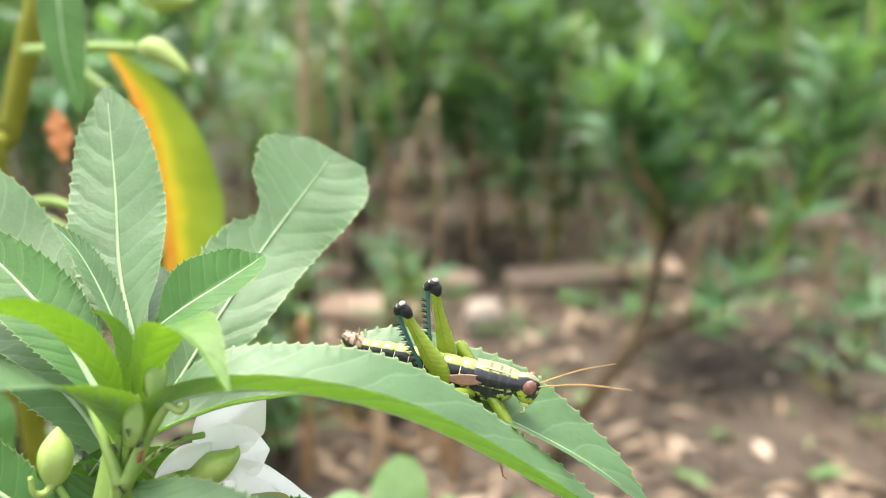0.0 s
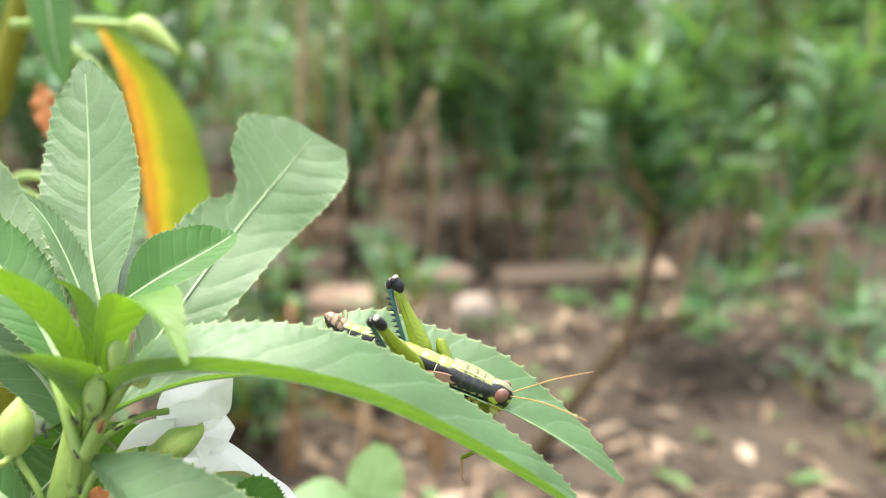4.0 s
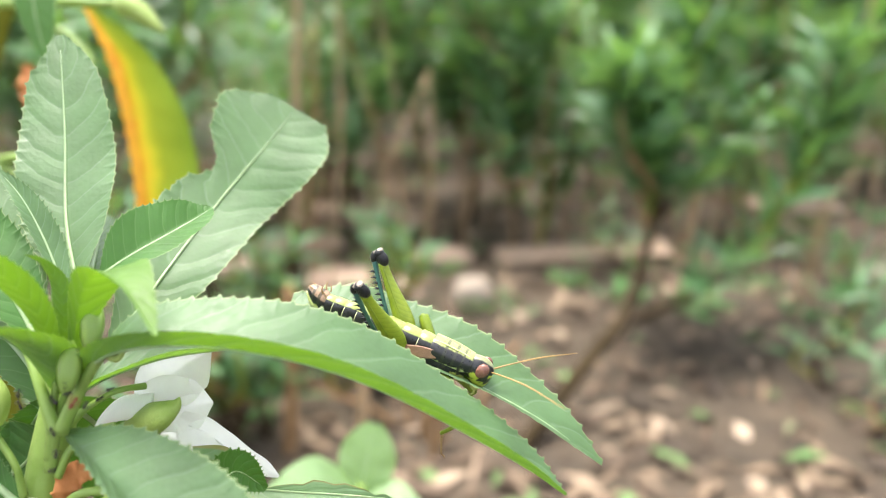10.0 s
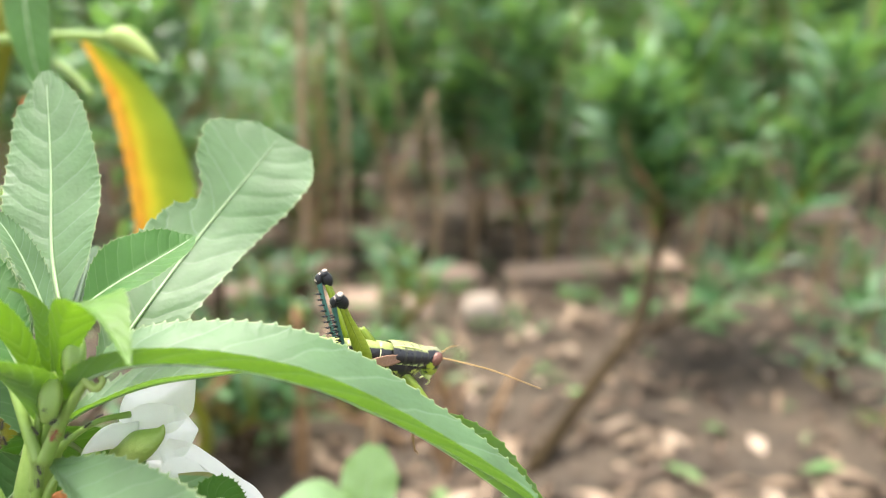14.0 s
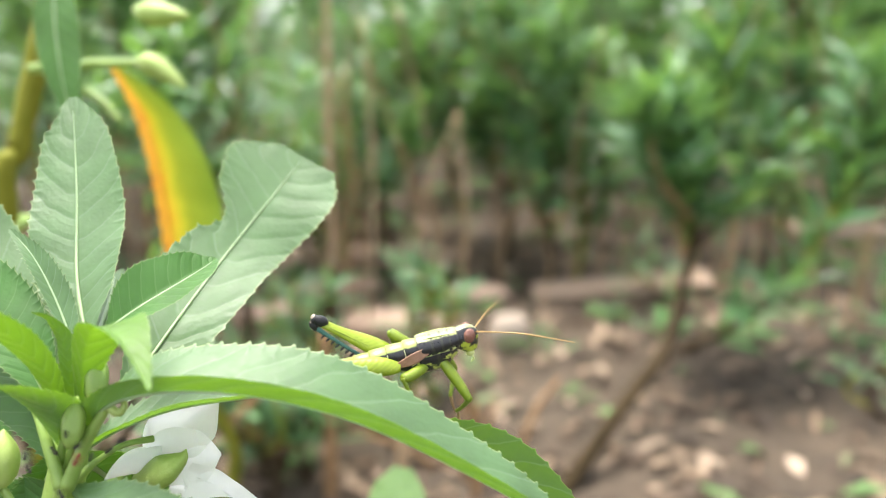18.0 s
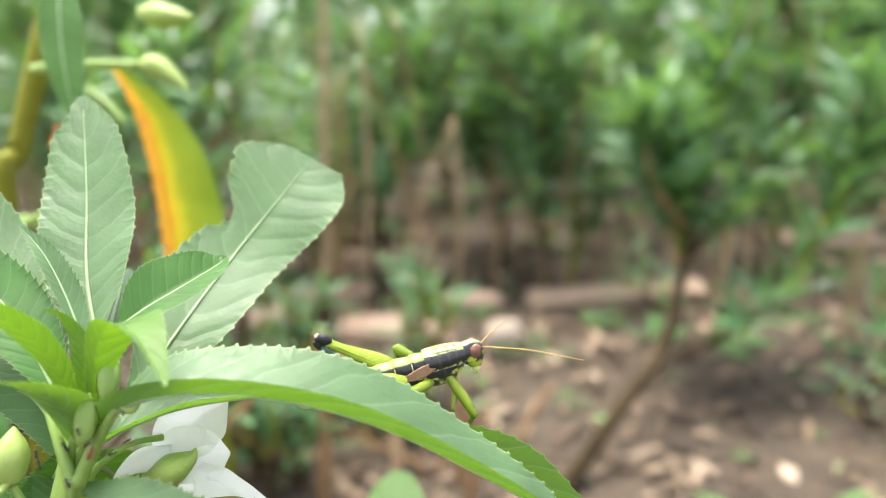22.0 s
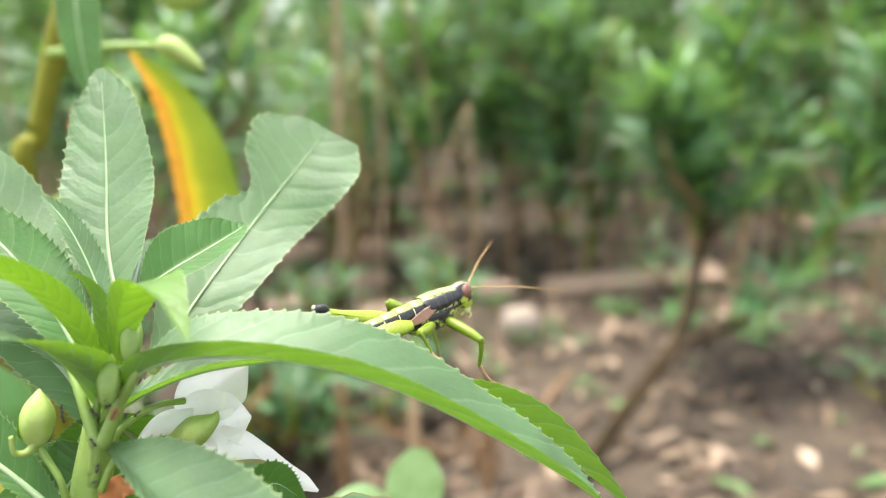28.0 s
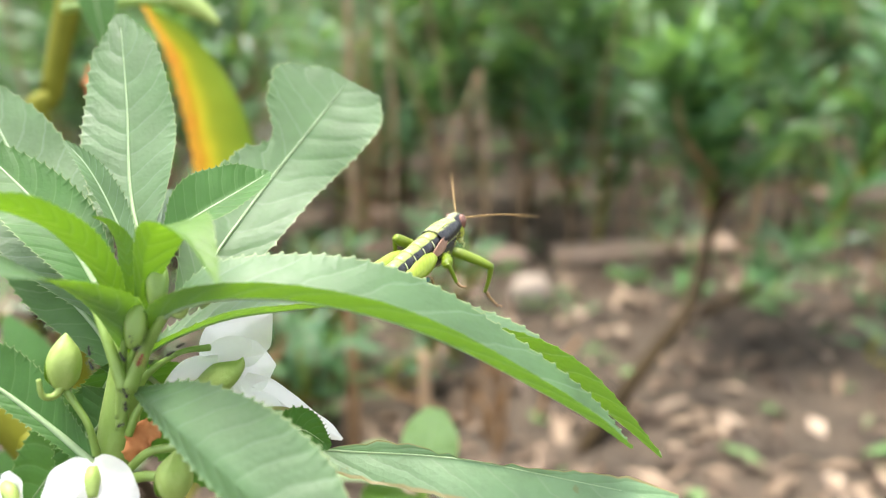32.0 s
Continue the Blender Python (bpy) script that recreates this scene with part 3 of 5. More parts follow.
def balsam():
    bm = bmesh.new()
    tube(bm, pts((-0.0437, 0.0953, 0.3387), (-0.0440, 0.0927, 0.3312), (-0.0448, 0.0902, 0.3239), (-0.0461, 0.0883, 0.3171), (-0.0473, 0.0866, 0.3092), (-0.0489, 0.0847, 0.2986), (-0.0511, 0.0820, 0.2815), (-0.0544, 0.0776, 0.2504), (-0.05, 0.11, 0.15), (-0.05, 0.11, -0.02)),
         [0.0012, 0.0020, 0.0025, 0.0026, 0.0024, 0.0026, 0.003, 0.0035, 0.004, 0.006], 16, 80)
    part("stem", bm, STEM, plant, "pale green fleshy stem")
    # the tall upright leaf
    leaf(plant, pts((-0.0444, 0.0990, 0.3401), (-0.0491, 0.1073, 0.3478), (-0.0525, 0.1166, 0.3592), (-0.0566, 0.1268, 0.3740)), [(0.1, -1, 0.35)],
         [0.001, 0.0026, 0.0046, 0.0060, 0.0067, 0.0069, 0.0066, 0.0058, 0.0043, 0.0008], [0.001, 0.0030, 0.0052, 0.0066, 0.0074, 0.0077, 0.0074, 0.0066, 0.0050, 0.0008], fold=(0.10, 0.10), seed=1, nibble=((0.88, 0.97, 0.0005), (0, 0, 0)), rib=0.0005, rib_end=0.95, label="upright pale green leaf with serrated edge")
    # the large leaf bitten by insects
    leaf(plant, pts((-0.0401, 0.0988, 0.3313), (-0.0358, 0.1080, 0.3388), (-0.0310, 0.1227, 0.3472), (-0.0251, 0.1321, 0.3553), (-0.0206, 0.1400, 0.3617)), [(0.1, -1, 0.35)],
         [0.001, 0.003, 0.0055, 0.007, 0.0078, 0.0080, 0.0050, 0.0098, 0.0116, 0.0110, 0.0050], [0.001, 0.0040, 0.0062, 0.0075, 0.0082, 0.0090, 0.0100, 0.0098, 0.0066], fold=(0.06, 0.08), seed=2, rib_end=0.97, rib=0.0005,
         nibble=((0.45, 0.80, 0.0006), (0, 0, 0)), label="large pale green leaf bitten away along one side")
    # the small curled leaf, its near half folded over
    # the darker green stands in for the shade inside the curl
    leaf(plant, pts((-0.0395, 0.0968, 0.3431), (-0.0360, 0.0989, 0.3454), (-0.0319, 0.1021, 0.3476), (-0.0284, 0.1052, 0.3495), (-0.0271, 0.1070, 0.3504)), [(-0.15, -0.85, 0.55)],
         [0.0006, 0.0040, 0.0052, 0.0042, 0.0022, 0.0003], [0.0006, 0.0026, 0.0034, 0.0032, 0.0020, 0.0003], LEAF_DARK, fold=(0.35, 0.5), seed=3, rib=0.0002, teeth=(22, 22), amp=0.0004, label="small curled leaf with a toothed rim")
    # the narrow folded leaf before the tall one
    leaf(plant, pts((-0.0450, 0.0970, 0.3401), (-0.0492, 0.1008, 0.3468), (-0.0530, 0.1033, 0.3520), (-0.0571, 0.1053, 0.3556)), [(0.35, -1, 0.35)],
         [0.0005, 0.0010, 0.0011, 0.0008, 0.0002], [0.0010, 0.0023, 0.0022, 0.0014, 0.0002], LEAF, fold=(0.9, 0.15), seed=4, rib=0.0002, teeth=(20, 20), amp=0.0004)
    # young leaves at the heart
    leaf(plant, pts((-0.0415, 0.0886, 0.3359), (-0.0412, 0.0888, 0.3407), (-0.0419, 0.0893, 0.3444), (-0.0435, 0.0894, 0.3468), (-0.0457, 0.0897, 0.3478)), [(-0.3, 0.7, 0.6)],
         [0.0014, 0.0014, 0.0012, 0.0008, 0.0001], [0.0012, 0.0012, 0.0010, 0.0006, 0.0001], LEAF_YOUNG, fold=(0.3, 0.3), seed=5, rib=0, amp=0.0002)
    leaf(plant, pts((-0.0404, 0.0885, 0.3356), (-0.0371, 0.0856, 0.3440), (-0.0333, 0.0826, 0.3483), (-0.0283, 0.0784, 0.3481), (-0.0233, 0.0733, 0.3444)), [(0.2, 0.75, 0.5), (0.2, 0.6, 0.7), (0.25, 0.1, 1.0), (0.35, -0.5, 0.8), (0.5, -0.7, 0.55)],
         [0.0012, 0.0024, 0.0036, 0.0043, 0.0040, 0.0022, 0.0002], [0.0010, 0.0015, 0.0018, 0.0014, 0.0008, 0.0004, 0.0002], LEAF_YOUNG, fold=(0.2, 0.4), seed=6, rib=0, amp=0.0003, label="young leaf arching over with a pale face")
    # leaves on the other side of the stem
    leaf(plant, pts((-0.0504, 0.0970, 0.3310), (-0.0592, 0.1050, 0.3390), (-0.0706, 0.1144, 0.3489), (-0.0832, 0.1244, 0.3648)), [(0.5, -1, 0.4)],
         [0.001, 0.005, 0.008, 0.0085, 0.007, 0.001], [0.001, 0.005, 0.008, 0.0085, 0.007, 0.001], LEAF, fold=(0.15, 0.15), seed=7)
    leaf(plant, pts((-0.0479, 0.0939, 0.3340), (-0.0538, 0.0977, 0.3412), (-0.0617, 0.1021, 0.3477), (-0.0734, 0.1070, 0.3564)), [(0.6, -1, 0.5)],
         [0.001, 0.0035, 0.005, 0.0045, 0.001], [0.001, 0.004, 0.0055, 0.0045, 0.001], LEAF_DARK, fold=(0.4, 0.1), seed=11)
    leaf(plant, pts((-0.0422, 0.0868, 0.3368), (-0.0429, 0.0852, 0.3426), (-0.0448, 0.0825, 0.3478), (-0.0479, 0.0793, 0.3514), (-0.0517, 0.0756, 0.3531)), [(-0.2, 0.75, 0.6)],
         [0.001, 0.0020, 0.0024, 0.0022, 0.001], [0.001, 0.0020, 0.0024, 0.0022, 0.001], LEAF_YOUNG, fold=(0.1, 0.25), seed=8, rib=0, amp=0.0003, label="bright green leaf arching away from the stem")
    leaf(plant, pts((-0.0418, 0.0870, 0.3298), (-0.0412, 0.0837, 0.3368), (-0.0433, 0.0797, 0.3411), (-0.0453, 0.0744, 0.3446), (-0.0474, 0.0697, 0.3463), (-0.0486, 0.0647, 0.3472)), [(-0.2, 0.7, 0.7), (-0.1, 0.6, 0.8), (0.0, 0.1, 1.0), (0.0, -0.4, 0.9), (0.0, -0.5, 0.85), (0.0, -0.5, 0.8)],
         [0.001, 0.0034, 0.0034, 0.0022, 0.002, 0.0008], [0.001, 0.0030, 0.0044, 0.0050, 0.0045, 0.001], LEAF, fold=(0.3, 0.12), seed=9, rib=0, amp=0.0003, label="leaf arching forward with a pale upper face")
    leaf(plant, pts((-0.0474, 0.0839, 0.3146), (-0.0539, 0.0850, 0.3201), (-0.0611, 0.0860, 0.3254), (-0.0680, 0.0866, 0.3294)), [(0.1, -0.7, 0.7)],
         [0.001, 0.0012, 0.0016, 0.0012, 0.0005], [0.001, 0.0026, 0.0046, 0.0048, 0.002], LEAF_DARK, fold=(0.3, 0.25), seed=10, rib=0.0006, label="dark green drooping leaf with a pale midrib")
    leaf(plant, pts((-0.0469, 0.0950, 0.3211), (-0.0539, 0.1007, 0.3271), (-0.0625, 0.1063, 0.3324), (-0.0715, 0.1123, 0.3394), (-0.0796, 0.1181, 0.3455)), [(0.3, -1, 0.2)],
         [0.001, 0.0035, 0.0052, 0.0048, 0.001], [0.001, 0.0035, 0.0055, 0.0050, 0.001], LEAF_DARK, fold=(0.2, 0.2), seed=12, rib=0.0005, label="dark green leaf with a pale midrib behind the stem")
    leaf(plant, pts((-0.0479, 0.0953, 0.3246), (-0.0530, 0.0972, 0.3181), (-0.0566, 0.0968, 0.3105), (-0.0604, 0.0953, 0.2993)), [(0.0, -1, 0.3)],
         [0.001, 0.003, 0.0045, 0.001], [0.001, 0.003, 0.0045, 0.001], LEAF_DARK, fold=(0.2, 0.2), seed=13)
    leaf(plant, pts((-0.0434, 0.1003, 0.3404), (-0.0475, 0.1131, 0.3424), (-0.0515, 0.1237, 0.3439)), [(0.1, -1, 0.4)],
         [0.001, 0.004, 0.001], [0.001, 0.004, 0.001], LEAF, seed=14)
    # the broad leaf that reaches towards the viewer below
    leaf(plant, pts((-0.0405, 0.0846, 0.3256), (-0.0330, 0.0777, 0.3251), (-0.0246, 0.0713, 0.3227), (-0.0161, 0.0658, 0.3195), (-0.0081, 0.0611, 0.3159)), [(0.25, -0.75, 0.75)],
         [0.0006, 0.005, 0.0078, 0.0085, 0.0072, 0.001], [0.0006, 0.0012, 0.0018, 0.002, 0.002, 0.0005], LEAF, fold=(0.12, -0.9), seed=15, rib=0, label="broad pale green leaf reaching forward")
    # the low leaf with a torn brown rim
    leaf(plant, pts((-0.0392, 0.0901, 0.3189), (-0.0263, 0.0918, 0.3145), (-0.0174, 0.0919, 0.3126), (0.0006, 0.0910, 0.3122), (0.0163, 0.0894, 0.3102), (0.0314, 0.0878, 0.3080)), [(0.05, -0.6, 0.8)],
         [0.001, 0.003, 0.0045, 0.0008, 0.0022, 0.0006, 0.0012, 0.0022, 0.001], [0.001, 0.003, 0.003, 0.003, 0.005, 0.0065, 0.0065, 0.005, 0.001], LEAF_OLD, fold=(0.35, 0.1), seed=16, rib=0.0003, teeth=(0, 0),
         nibble=((0.4, 0.9, 0.0006), (0.3, 0.7, 0.0004)), label="low leaf with a torn browned rim")
    leaf(plant, pts((-0.0233, 0.0861, 0.3143), (-0.0202, 0.0878, 0.3182), (-0.0159, 0.0879, 0.3156)), [(0.1, -0.9, 0.4)],
         [0.0008, 0.003, 0.0004], [0.0008, 0.0034, 0.0004], LEAF_DARK, fold=(0.2, 0.2), seed=26, rib=0.0002)
    # leaves behind the flower, the shade there put into their darker green
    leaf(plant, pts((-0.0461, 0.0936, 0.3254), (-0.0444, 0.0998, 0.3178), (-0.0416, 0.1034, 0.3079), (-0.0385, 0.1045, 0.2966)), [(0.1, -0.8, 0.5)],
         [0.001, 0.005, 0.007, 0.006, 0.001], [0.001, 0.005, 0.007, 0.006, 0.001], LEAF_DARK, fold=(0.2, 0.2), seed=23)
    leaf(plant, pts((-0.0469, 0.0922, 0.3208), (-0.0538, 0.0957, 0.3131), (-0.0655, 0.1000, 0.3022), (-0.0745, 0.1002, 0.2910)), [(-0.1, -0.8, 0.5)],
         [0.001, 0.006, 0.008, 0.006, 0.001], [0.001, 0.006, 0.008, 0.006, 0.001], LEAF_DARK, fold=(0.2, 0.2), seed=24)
    # flower stalks
    for line, radii in (
        (pts((-0.0427, 0.0877, 0.3239), (-0.0399, 0.0891, 0.3266), (-0.0367, 0.0912, 0.3281), (-0.0340, 0.0943, 0.3274)), [0.0008, 0.00045, 0.0004, 0.0005]),
        (pts((-0.0472, 0.0844, 0.3159), (-0.0477, 0.0843, 0.3207), (-0.0506, 0.0853, 0.3251)), [0.0006, 0.00045, 0.0005]),
        (pts((-0.0432, 0.0841, 0.3136), (-0.0392, 0.0833, 0.3172), (-0.0346, 0.0829, 0.3183)), [0.0006, 0.0006, 0.0006]),
        (pts((-0.0427, 0.0829, 0.3131), (-0.0391, 0.0815, 0.3147), (-0.0364, 0.0808, 0.3150)), [0.0008, 0.0007, 0.0006]),
        (pts((-0.0464, 0.0829, 0.3068), (-0.0462, 0.0825, 0.3124), (-0.0461, 0.0815, 0.3162)), [0.0006, 0.0005, 0.0005]),
    ):
        bm = bmesh.new()
        tube(bm, line, radii, 10, 20)
        part("flower_stalk", bm, STEM, plant)
    # stalks of the leaves, gathered at the head of the stem
    for line, r in (
        (pts((-0.0432, 0.0843, 0.3199), (-0.0423, 0.0853, 0.3253), (-0.0407, 0.0860, 0.3302), (-0.0382, 0.0856, 0.3336)), 0.0008),
        (pts((-0.0423, 0.0842, 0.3191), (-0.0407, 0.0853, 0.3226), (-0.0388, 0.0879, 0.3239), (-0.0371, 0.0905, 0.3235)), 0.0006),
        (pts((-0.0432, 0.0845, 0.3215), (-0.0427, 0.0854, 0.3269), (-0.0419, 0.0864, 0.3321), (-0.0409, 0.0873, 0.3365)), 0.0007),
        (pts((-0.0414, 0.0834, 0.3262), (-0.0431, 0.0850, 0.3302), (-0.0450, 0.0869, 0.3335), (-0.0468, 0.0886, 0.3359)), 0.0009),
        (pts((-0.0407, 0.0834, 0.3262), (-0.0387, 0.0846, 0.3308), (-0.0367, 0.0850, 0.3342), (-0.0343, 0.0854, 0.3375)), 0.0010),
    ):
        bm = bmesh.new()
        tube(bm, line, [r, r * 0.85, r * 0.7, r * 0.5], 10, 20)
        part("leaf_stalk", bm, STEM, plant)
    # withered bract
    bm = blade(pts((-0.0434, 0.0849, 0.3148), (-0.0410, 0.0851, 0.3182), (-0.0381, 0.0846, 0.3196)), [(0.2, -1, 0.4)], [0.0004, 0.002, 0.001], [0.0004, 0.0014, 0.0006], teeth=(5, 4), amp=0.0004, seed=17, wave=0.3)
    b = part("bract", bm, WITHERED, plant, "withered orange-brown bract")
    b.modifiers.new("thickness", "SOLIDIFY").thickness = 0.0002


def bud(centre, axis, length, width, spur=None, label="plump green flower bud with a pointed tip", material=None):
    """A closed flower bud: a ribbed pointed body, folded sepals at its foot, and its curled spur."""
    axis = Vector(axis).normalized()
    bm = bmesh.new()
    c = local(centre)
    prof = [(-0.5, 0.3), (-0.42, 0.62), (-0.25, 0.92), (0.0, 1.0), (0.18, 0.84), (0.33, 0.5), (0.43, 0.22), (0.5, 0.04)]
    side = axis.orthogonal().normalized()
    up = axis.cross(side)
    rings = []
    for s, r in prof:
        rings.append([bm.verts.new(c + axis * s * length + width / 2 * r * (1 + 0.06 * math.cos(5 * a)) * (math.cos(a) * side + math.sin(a) * up)) for a in (math.tau * j / 20 for j in range(20))])
    for a, b in zip(rings, rings[1:]):
        for j in range(20):
            bm.faces.new((a[j], a[(j + 1) % 20], b[(j + 1) % 20], b[j]))
    bm.faces.new(rings[0][::-1])
    bm.faces.new(rings[-1])
    ob = part("bud", bm, material or BUD, plant, label)
    ob.modifiers.new("round", "SUBSURF").render_levels = 1
    for k, a in enumerate((0.6, 2.7)):
        d = side * math.cos(a) + up * math.sin(a)
        q = c - axis * length * 0.45
        bm = blade([q, q + d * width * 0.42 + axis * length * 0.15, q + d * width * 0.5 + axis * length * 0.5], [d], [0.0003, width * 0.22, 0.0001], [0.0003, width * 0.22, 0.0001], teeth=(0, 0), wave=0, across=3)
        part("sepal", bm, LEAF_YOUNG, ob)
    if spur:
        bm = bmesh.new()
        tube(bm, pts(*spur), [0.0006, 0.0005, 0.0004, 0.0003], 10, 20)
        part("spur", bm, BUD, ob, "curled green spur")
    return ob


def petal(parent, mid, normals, left, right, seed, fold=(0.15, 0.15), label=""):
    left, right = ([*w[:-1], w[-2] * 0.85, 0.0002] for w in (left, right))
    bm = blade(mid, normals, left, right, fold=fold, teeth=(0, 0), wave=0.1, curl=0.25, seed=seed, across=9)
    ob = part("petal", bm, PETAL, parent, label)
    return ob


def flowers():
    """The open white flower under the leaves, and the ones further down."""
    bm = bmesh.new()
    c = local((-0.0320, 0.0925, 0.3236))
    tube(bm, pts((-0.0362, 0.0926, 0.3216), (-0.0322, 0.0915, 0.3238), (-0.0294, 0.0922, 0.3254), (-0.0286, 0.0926, 0.3267)), [0.0014, 0.0024, 0.0012, 0.0001], 14, 20, flat=0.7)
    flower = part("flower", bm, BUD, plant, "open white flower with a green sepal")
    petal(flower, pts((-0.0347, 0.0947, 0.3228), (-0.0327, 0.0968, 0.3259), (-0.0297, 0.0988, 0.3286), (-0.0265, 0.1006, 0.3302)), [(0.1, -1, 0.3)], [0.001, 0.003, 0.0042, 0.003, 0.0008], [0.001, 0.003, 0.0046, 0.0045, 0.001], 1)
    petal(flower, pts((-0.0348, 0.0932, 0.3213), (-0.0315, 0.0951, 0.3235), (-0.0285, 0.0963, 0.3234), (-0.0255, 0.0971, 0.3235)), [(0.0, -1, 0.2)], [0.001, 0.004, 0.0052, 0.0045, 0.0012], [0.001, 0.003, 0.0042, 0.0034, 0.001], 2)
    petal(flower, pts((-0.0298, 0.0949, 0.3223), (-0.0254, 0.0957, 0.3187), (-0.0204, 0.0965, 0.3147), (-0.0165, 0.0977, 0.3109)), [(0.2, -1, 0.35)], [0.0012, 0.0022, 0.0020, 0.0014, 0.0008], [0.0012, 0.0042, 0.0028, 0.0016, 0.0008], 3)
    petal(flower, pts((-0.0327, 0.0949, 0.3195), (-0.0297, 0.0957, 0.3178), (-0.0262, 0.0962, 0.3152), (-0.0236, 0.0970, 0.3137)), [(0.1, -1, 0.2)], [0.001, 0.003, 0.0032, 0.001], [0.001, 0.002, 0.002, 0.001], 4)
    bm = bmesh.new()
    tube(bm, pts((-0.0331, 0.0941, 0.3240), (-0.0366, 0.0934, 0.3243), (-0.0392, 0.0923, 0.3230), (-0.0406, 0.0916, 0.3207)), [0.0022, 0.0018, 0.0009, 0.0005], 12, 24)
    part("spur", bm, PETAL, flower, "curved white spur")
    # hanging flower lower on the stem
    bm = bmesh.new()
    tube(bm, pts((-0.0457, 0.0805, 0.3164), (-0.0451, 0.0792, 0.3155), (-0.0446, 0.0778, 0.3139)), [0.0007, 0.001, 0.0006], 10, 12)
    low = part("flower", bm, BUD, plant, "half-open white flower hanging down")
    petal(low, pts((-0.0463, 0.0815, 0.3165), (-0.0474, 0.0802, 0.3156), (-0.0489, 0.0784, 0.3134), (-0.0499, 0.0764, 0.3106)), [(-0.3, -1, 0.3)], [0.0008, 0.0018, 0.0022, 0.0005], [0.0008, 0.0022, 0.0028, 0.0005], 5)
    petal(low, pts((-0.0461, 0.0816, 0.3164), (-0.0437, 0.0805, 0.3157), (-0.0414, 0.0789, 0.3133), (-0.0397, 0.0771, 0.3104)), [(0.3, -1, 0.3)], [0.0008, 0.0022, 0.0028, 0.0005], [0.0008, 0.0018, 0.0022, 0.0005], 6)
    petal(low, pts((-0.0473, 0.0832, 0.3152), (-0.0474, 0.0826, 0.3132), (-0.0474, 0.0817, 0.3103), (-0.0469, 0.0801, 0.3080)), [(0, -1, 0.2)], [0.0008, 0.004, 0.005, 0.0005], [0.0008, 0.004, 0.005, 0.0005], 7)
    bm = bmesh.new()
    tube(bm, pts((-0.0578, 0.0800, 0.3140), (-0.0564, 0.0789, 0.3136), (-0.0552, 0.0777, 0.3125)), [0.0006, 0.001, 0.0006], 10, 12)
    corner = part("flower", bm, BUD, plant, "small white flower half out of the leaves")
    petal(corner, pts((-0.0590, 0.0809, 0.3140), (-0.0569, 0.0798, 0.3132), (-0.0548, 0.0784, 0.3115)), [(0.2, -1, 0.3)], [0.0008, 0.0024, 0.0006], [0.0008, 0.002, 0.0006], 8)
    petal(corner, pts((-0.0601, 0.0818, 0.3134), (-0.0608, 0.0811, 0.3113), (-0.0605, 0.0796, 0.3097)), [(-0.2, -1, 0.3)], [0.0008, 0.0024, 0.0006], [0.0008, 0.002, 0.0006], 9)
    # buds
    bud((-0.0508, 0.0864, 0.3287), Vector((-0.0504, 0.0875, 0.3325)) - Vector((-0.0508, 0.0853, 0.3251)), 0.0078, 0.0046,
        ((-0.0506, 0.0850, 0.3259), (-0.0513, 0.0837, 0.3250), (-0.0522, 0.0828, 0.3256), (-0.0524, 0.0829, 0.3278)))
    bud((-0.0348, 0.0805, 0.3155), Vector((-0.0346, 0.0814, 0.3185)) - Vector((-0.0348, 0.0796, 0.3125)), 0.0066, 0.005, label="round green flower bud")
    bud((-0.0387, 0.0838, 0.3353), Vector((-0.0386, 0.0857, 0.3386)) - Vector((-0.0388, 0.0825, 0.3324)), 0.0066, 0.0030, label="small green bud among the young leaves", material=STEM)
    bud((-0.0370, 0.0876, 0.3397), Vector((-0.0371, 0.0894, 0.3428)) - Vector((-0.0371, 0.0863, 0.3371)), 0.0072, 0.0030, ((-0.0350, 0.0853, 0.3370), (-0.0332, 0.0845, 0.3362), (-0.0324, 0.0848, 0.3371), (-0.0330, 0.0852, 0.3379)), label="pointed green bud with a curled spur", material=STEM)


balsam()
flowers()
# the arching leaf before the grasshopper
near_leaf = leaf(plant, pts((-0.0412, 0.0891, 0.3287), (-0.0357, 0.0861, 0.3361), (-0.0291, 0.0848, 0.3393), (-0.0205, 0.0848, 0.3397), (-0.0107, 0.0853, 0.3377), (-0.0010, 0.0862, 0.3335), (0.0097, 0.0870, 0.3267), (0.0190, 0.0873, 0.3203), (0.0247, 0.0874, 0.3156)), [(0.0, -0.1, 1)],
    [0.0008, 0.0035, 0.0062, 0.0075, 0.0082, 0.0082, 0.0074, 0.0055, 0.003, 0.0004], [0.0006, 0.0008, 0.0011, 0.0012, 0.0012, 0.0012, 0.0011, 0.0009, 0.0006, 0.0002], LEAF, fold=(0.28, 2.7), seed=20, teeth=(44, 44), rib=0.0004,
    label="long arching leaf folded along its midrib")
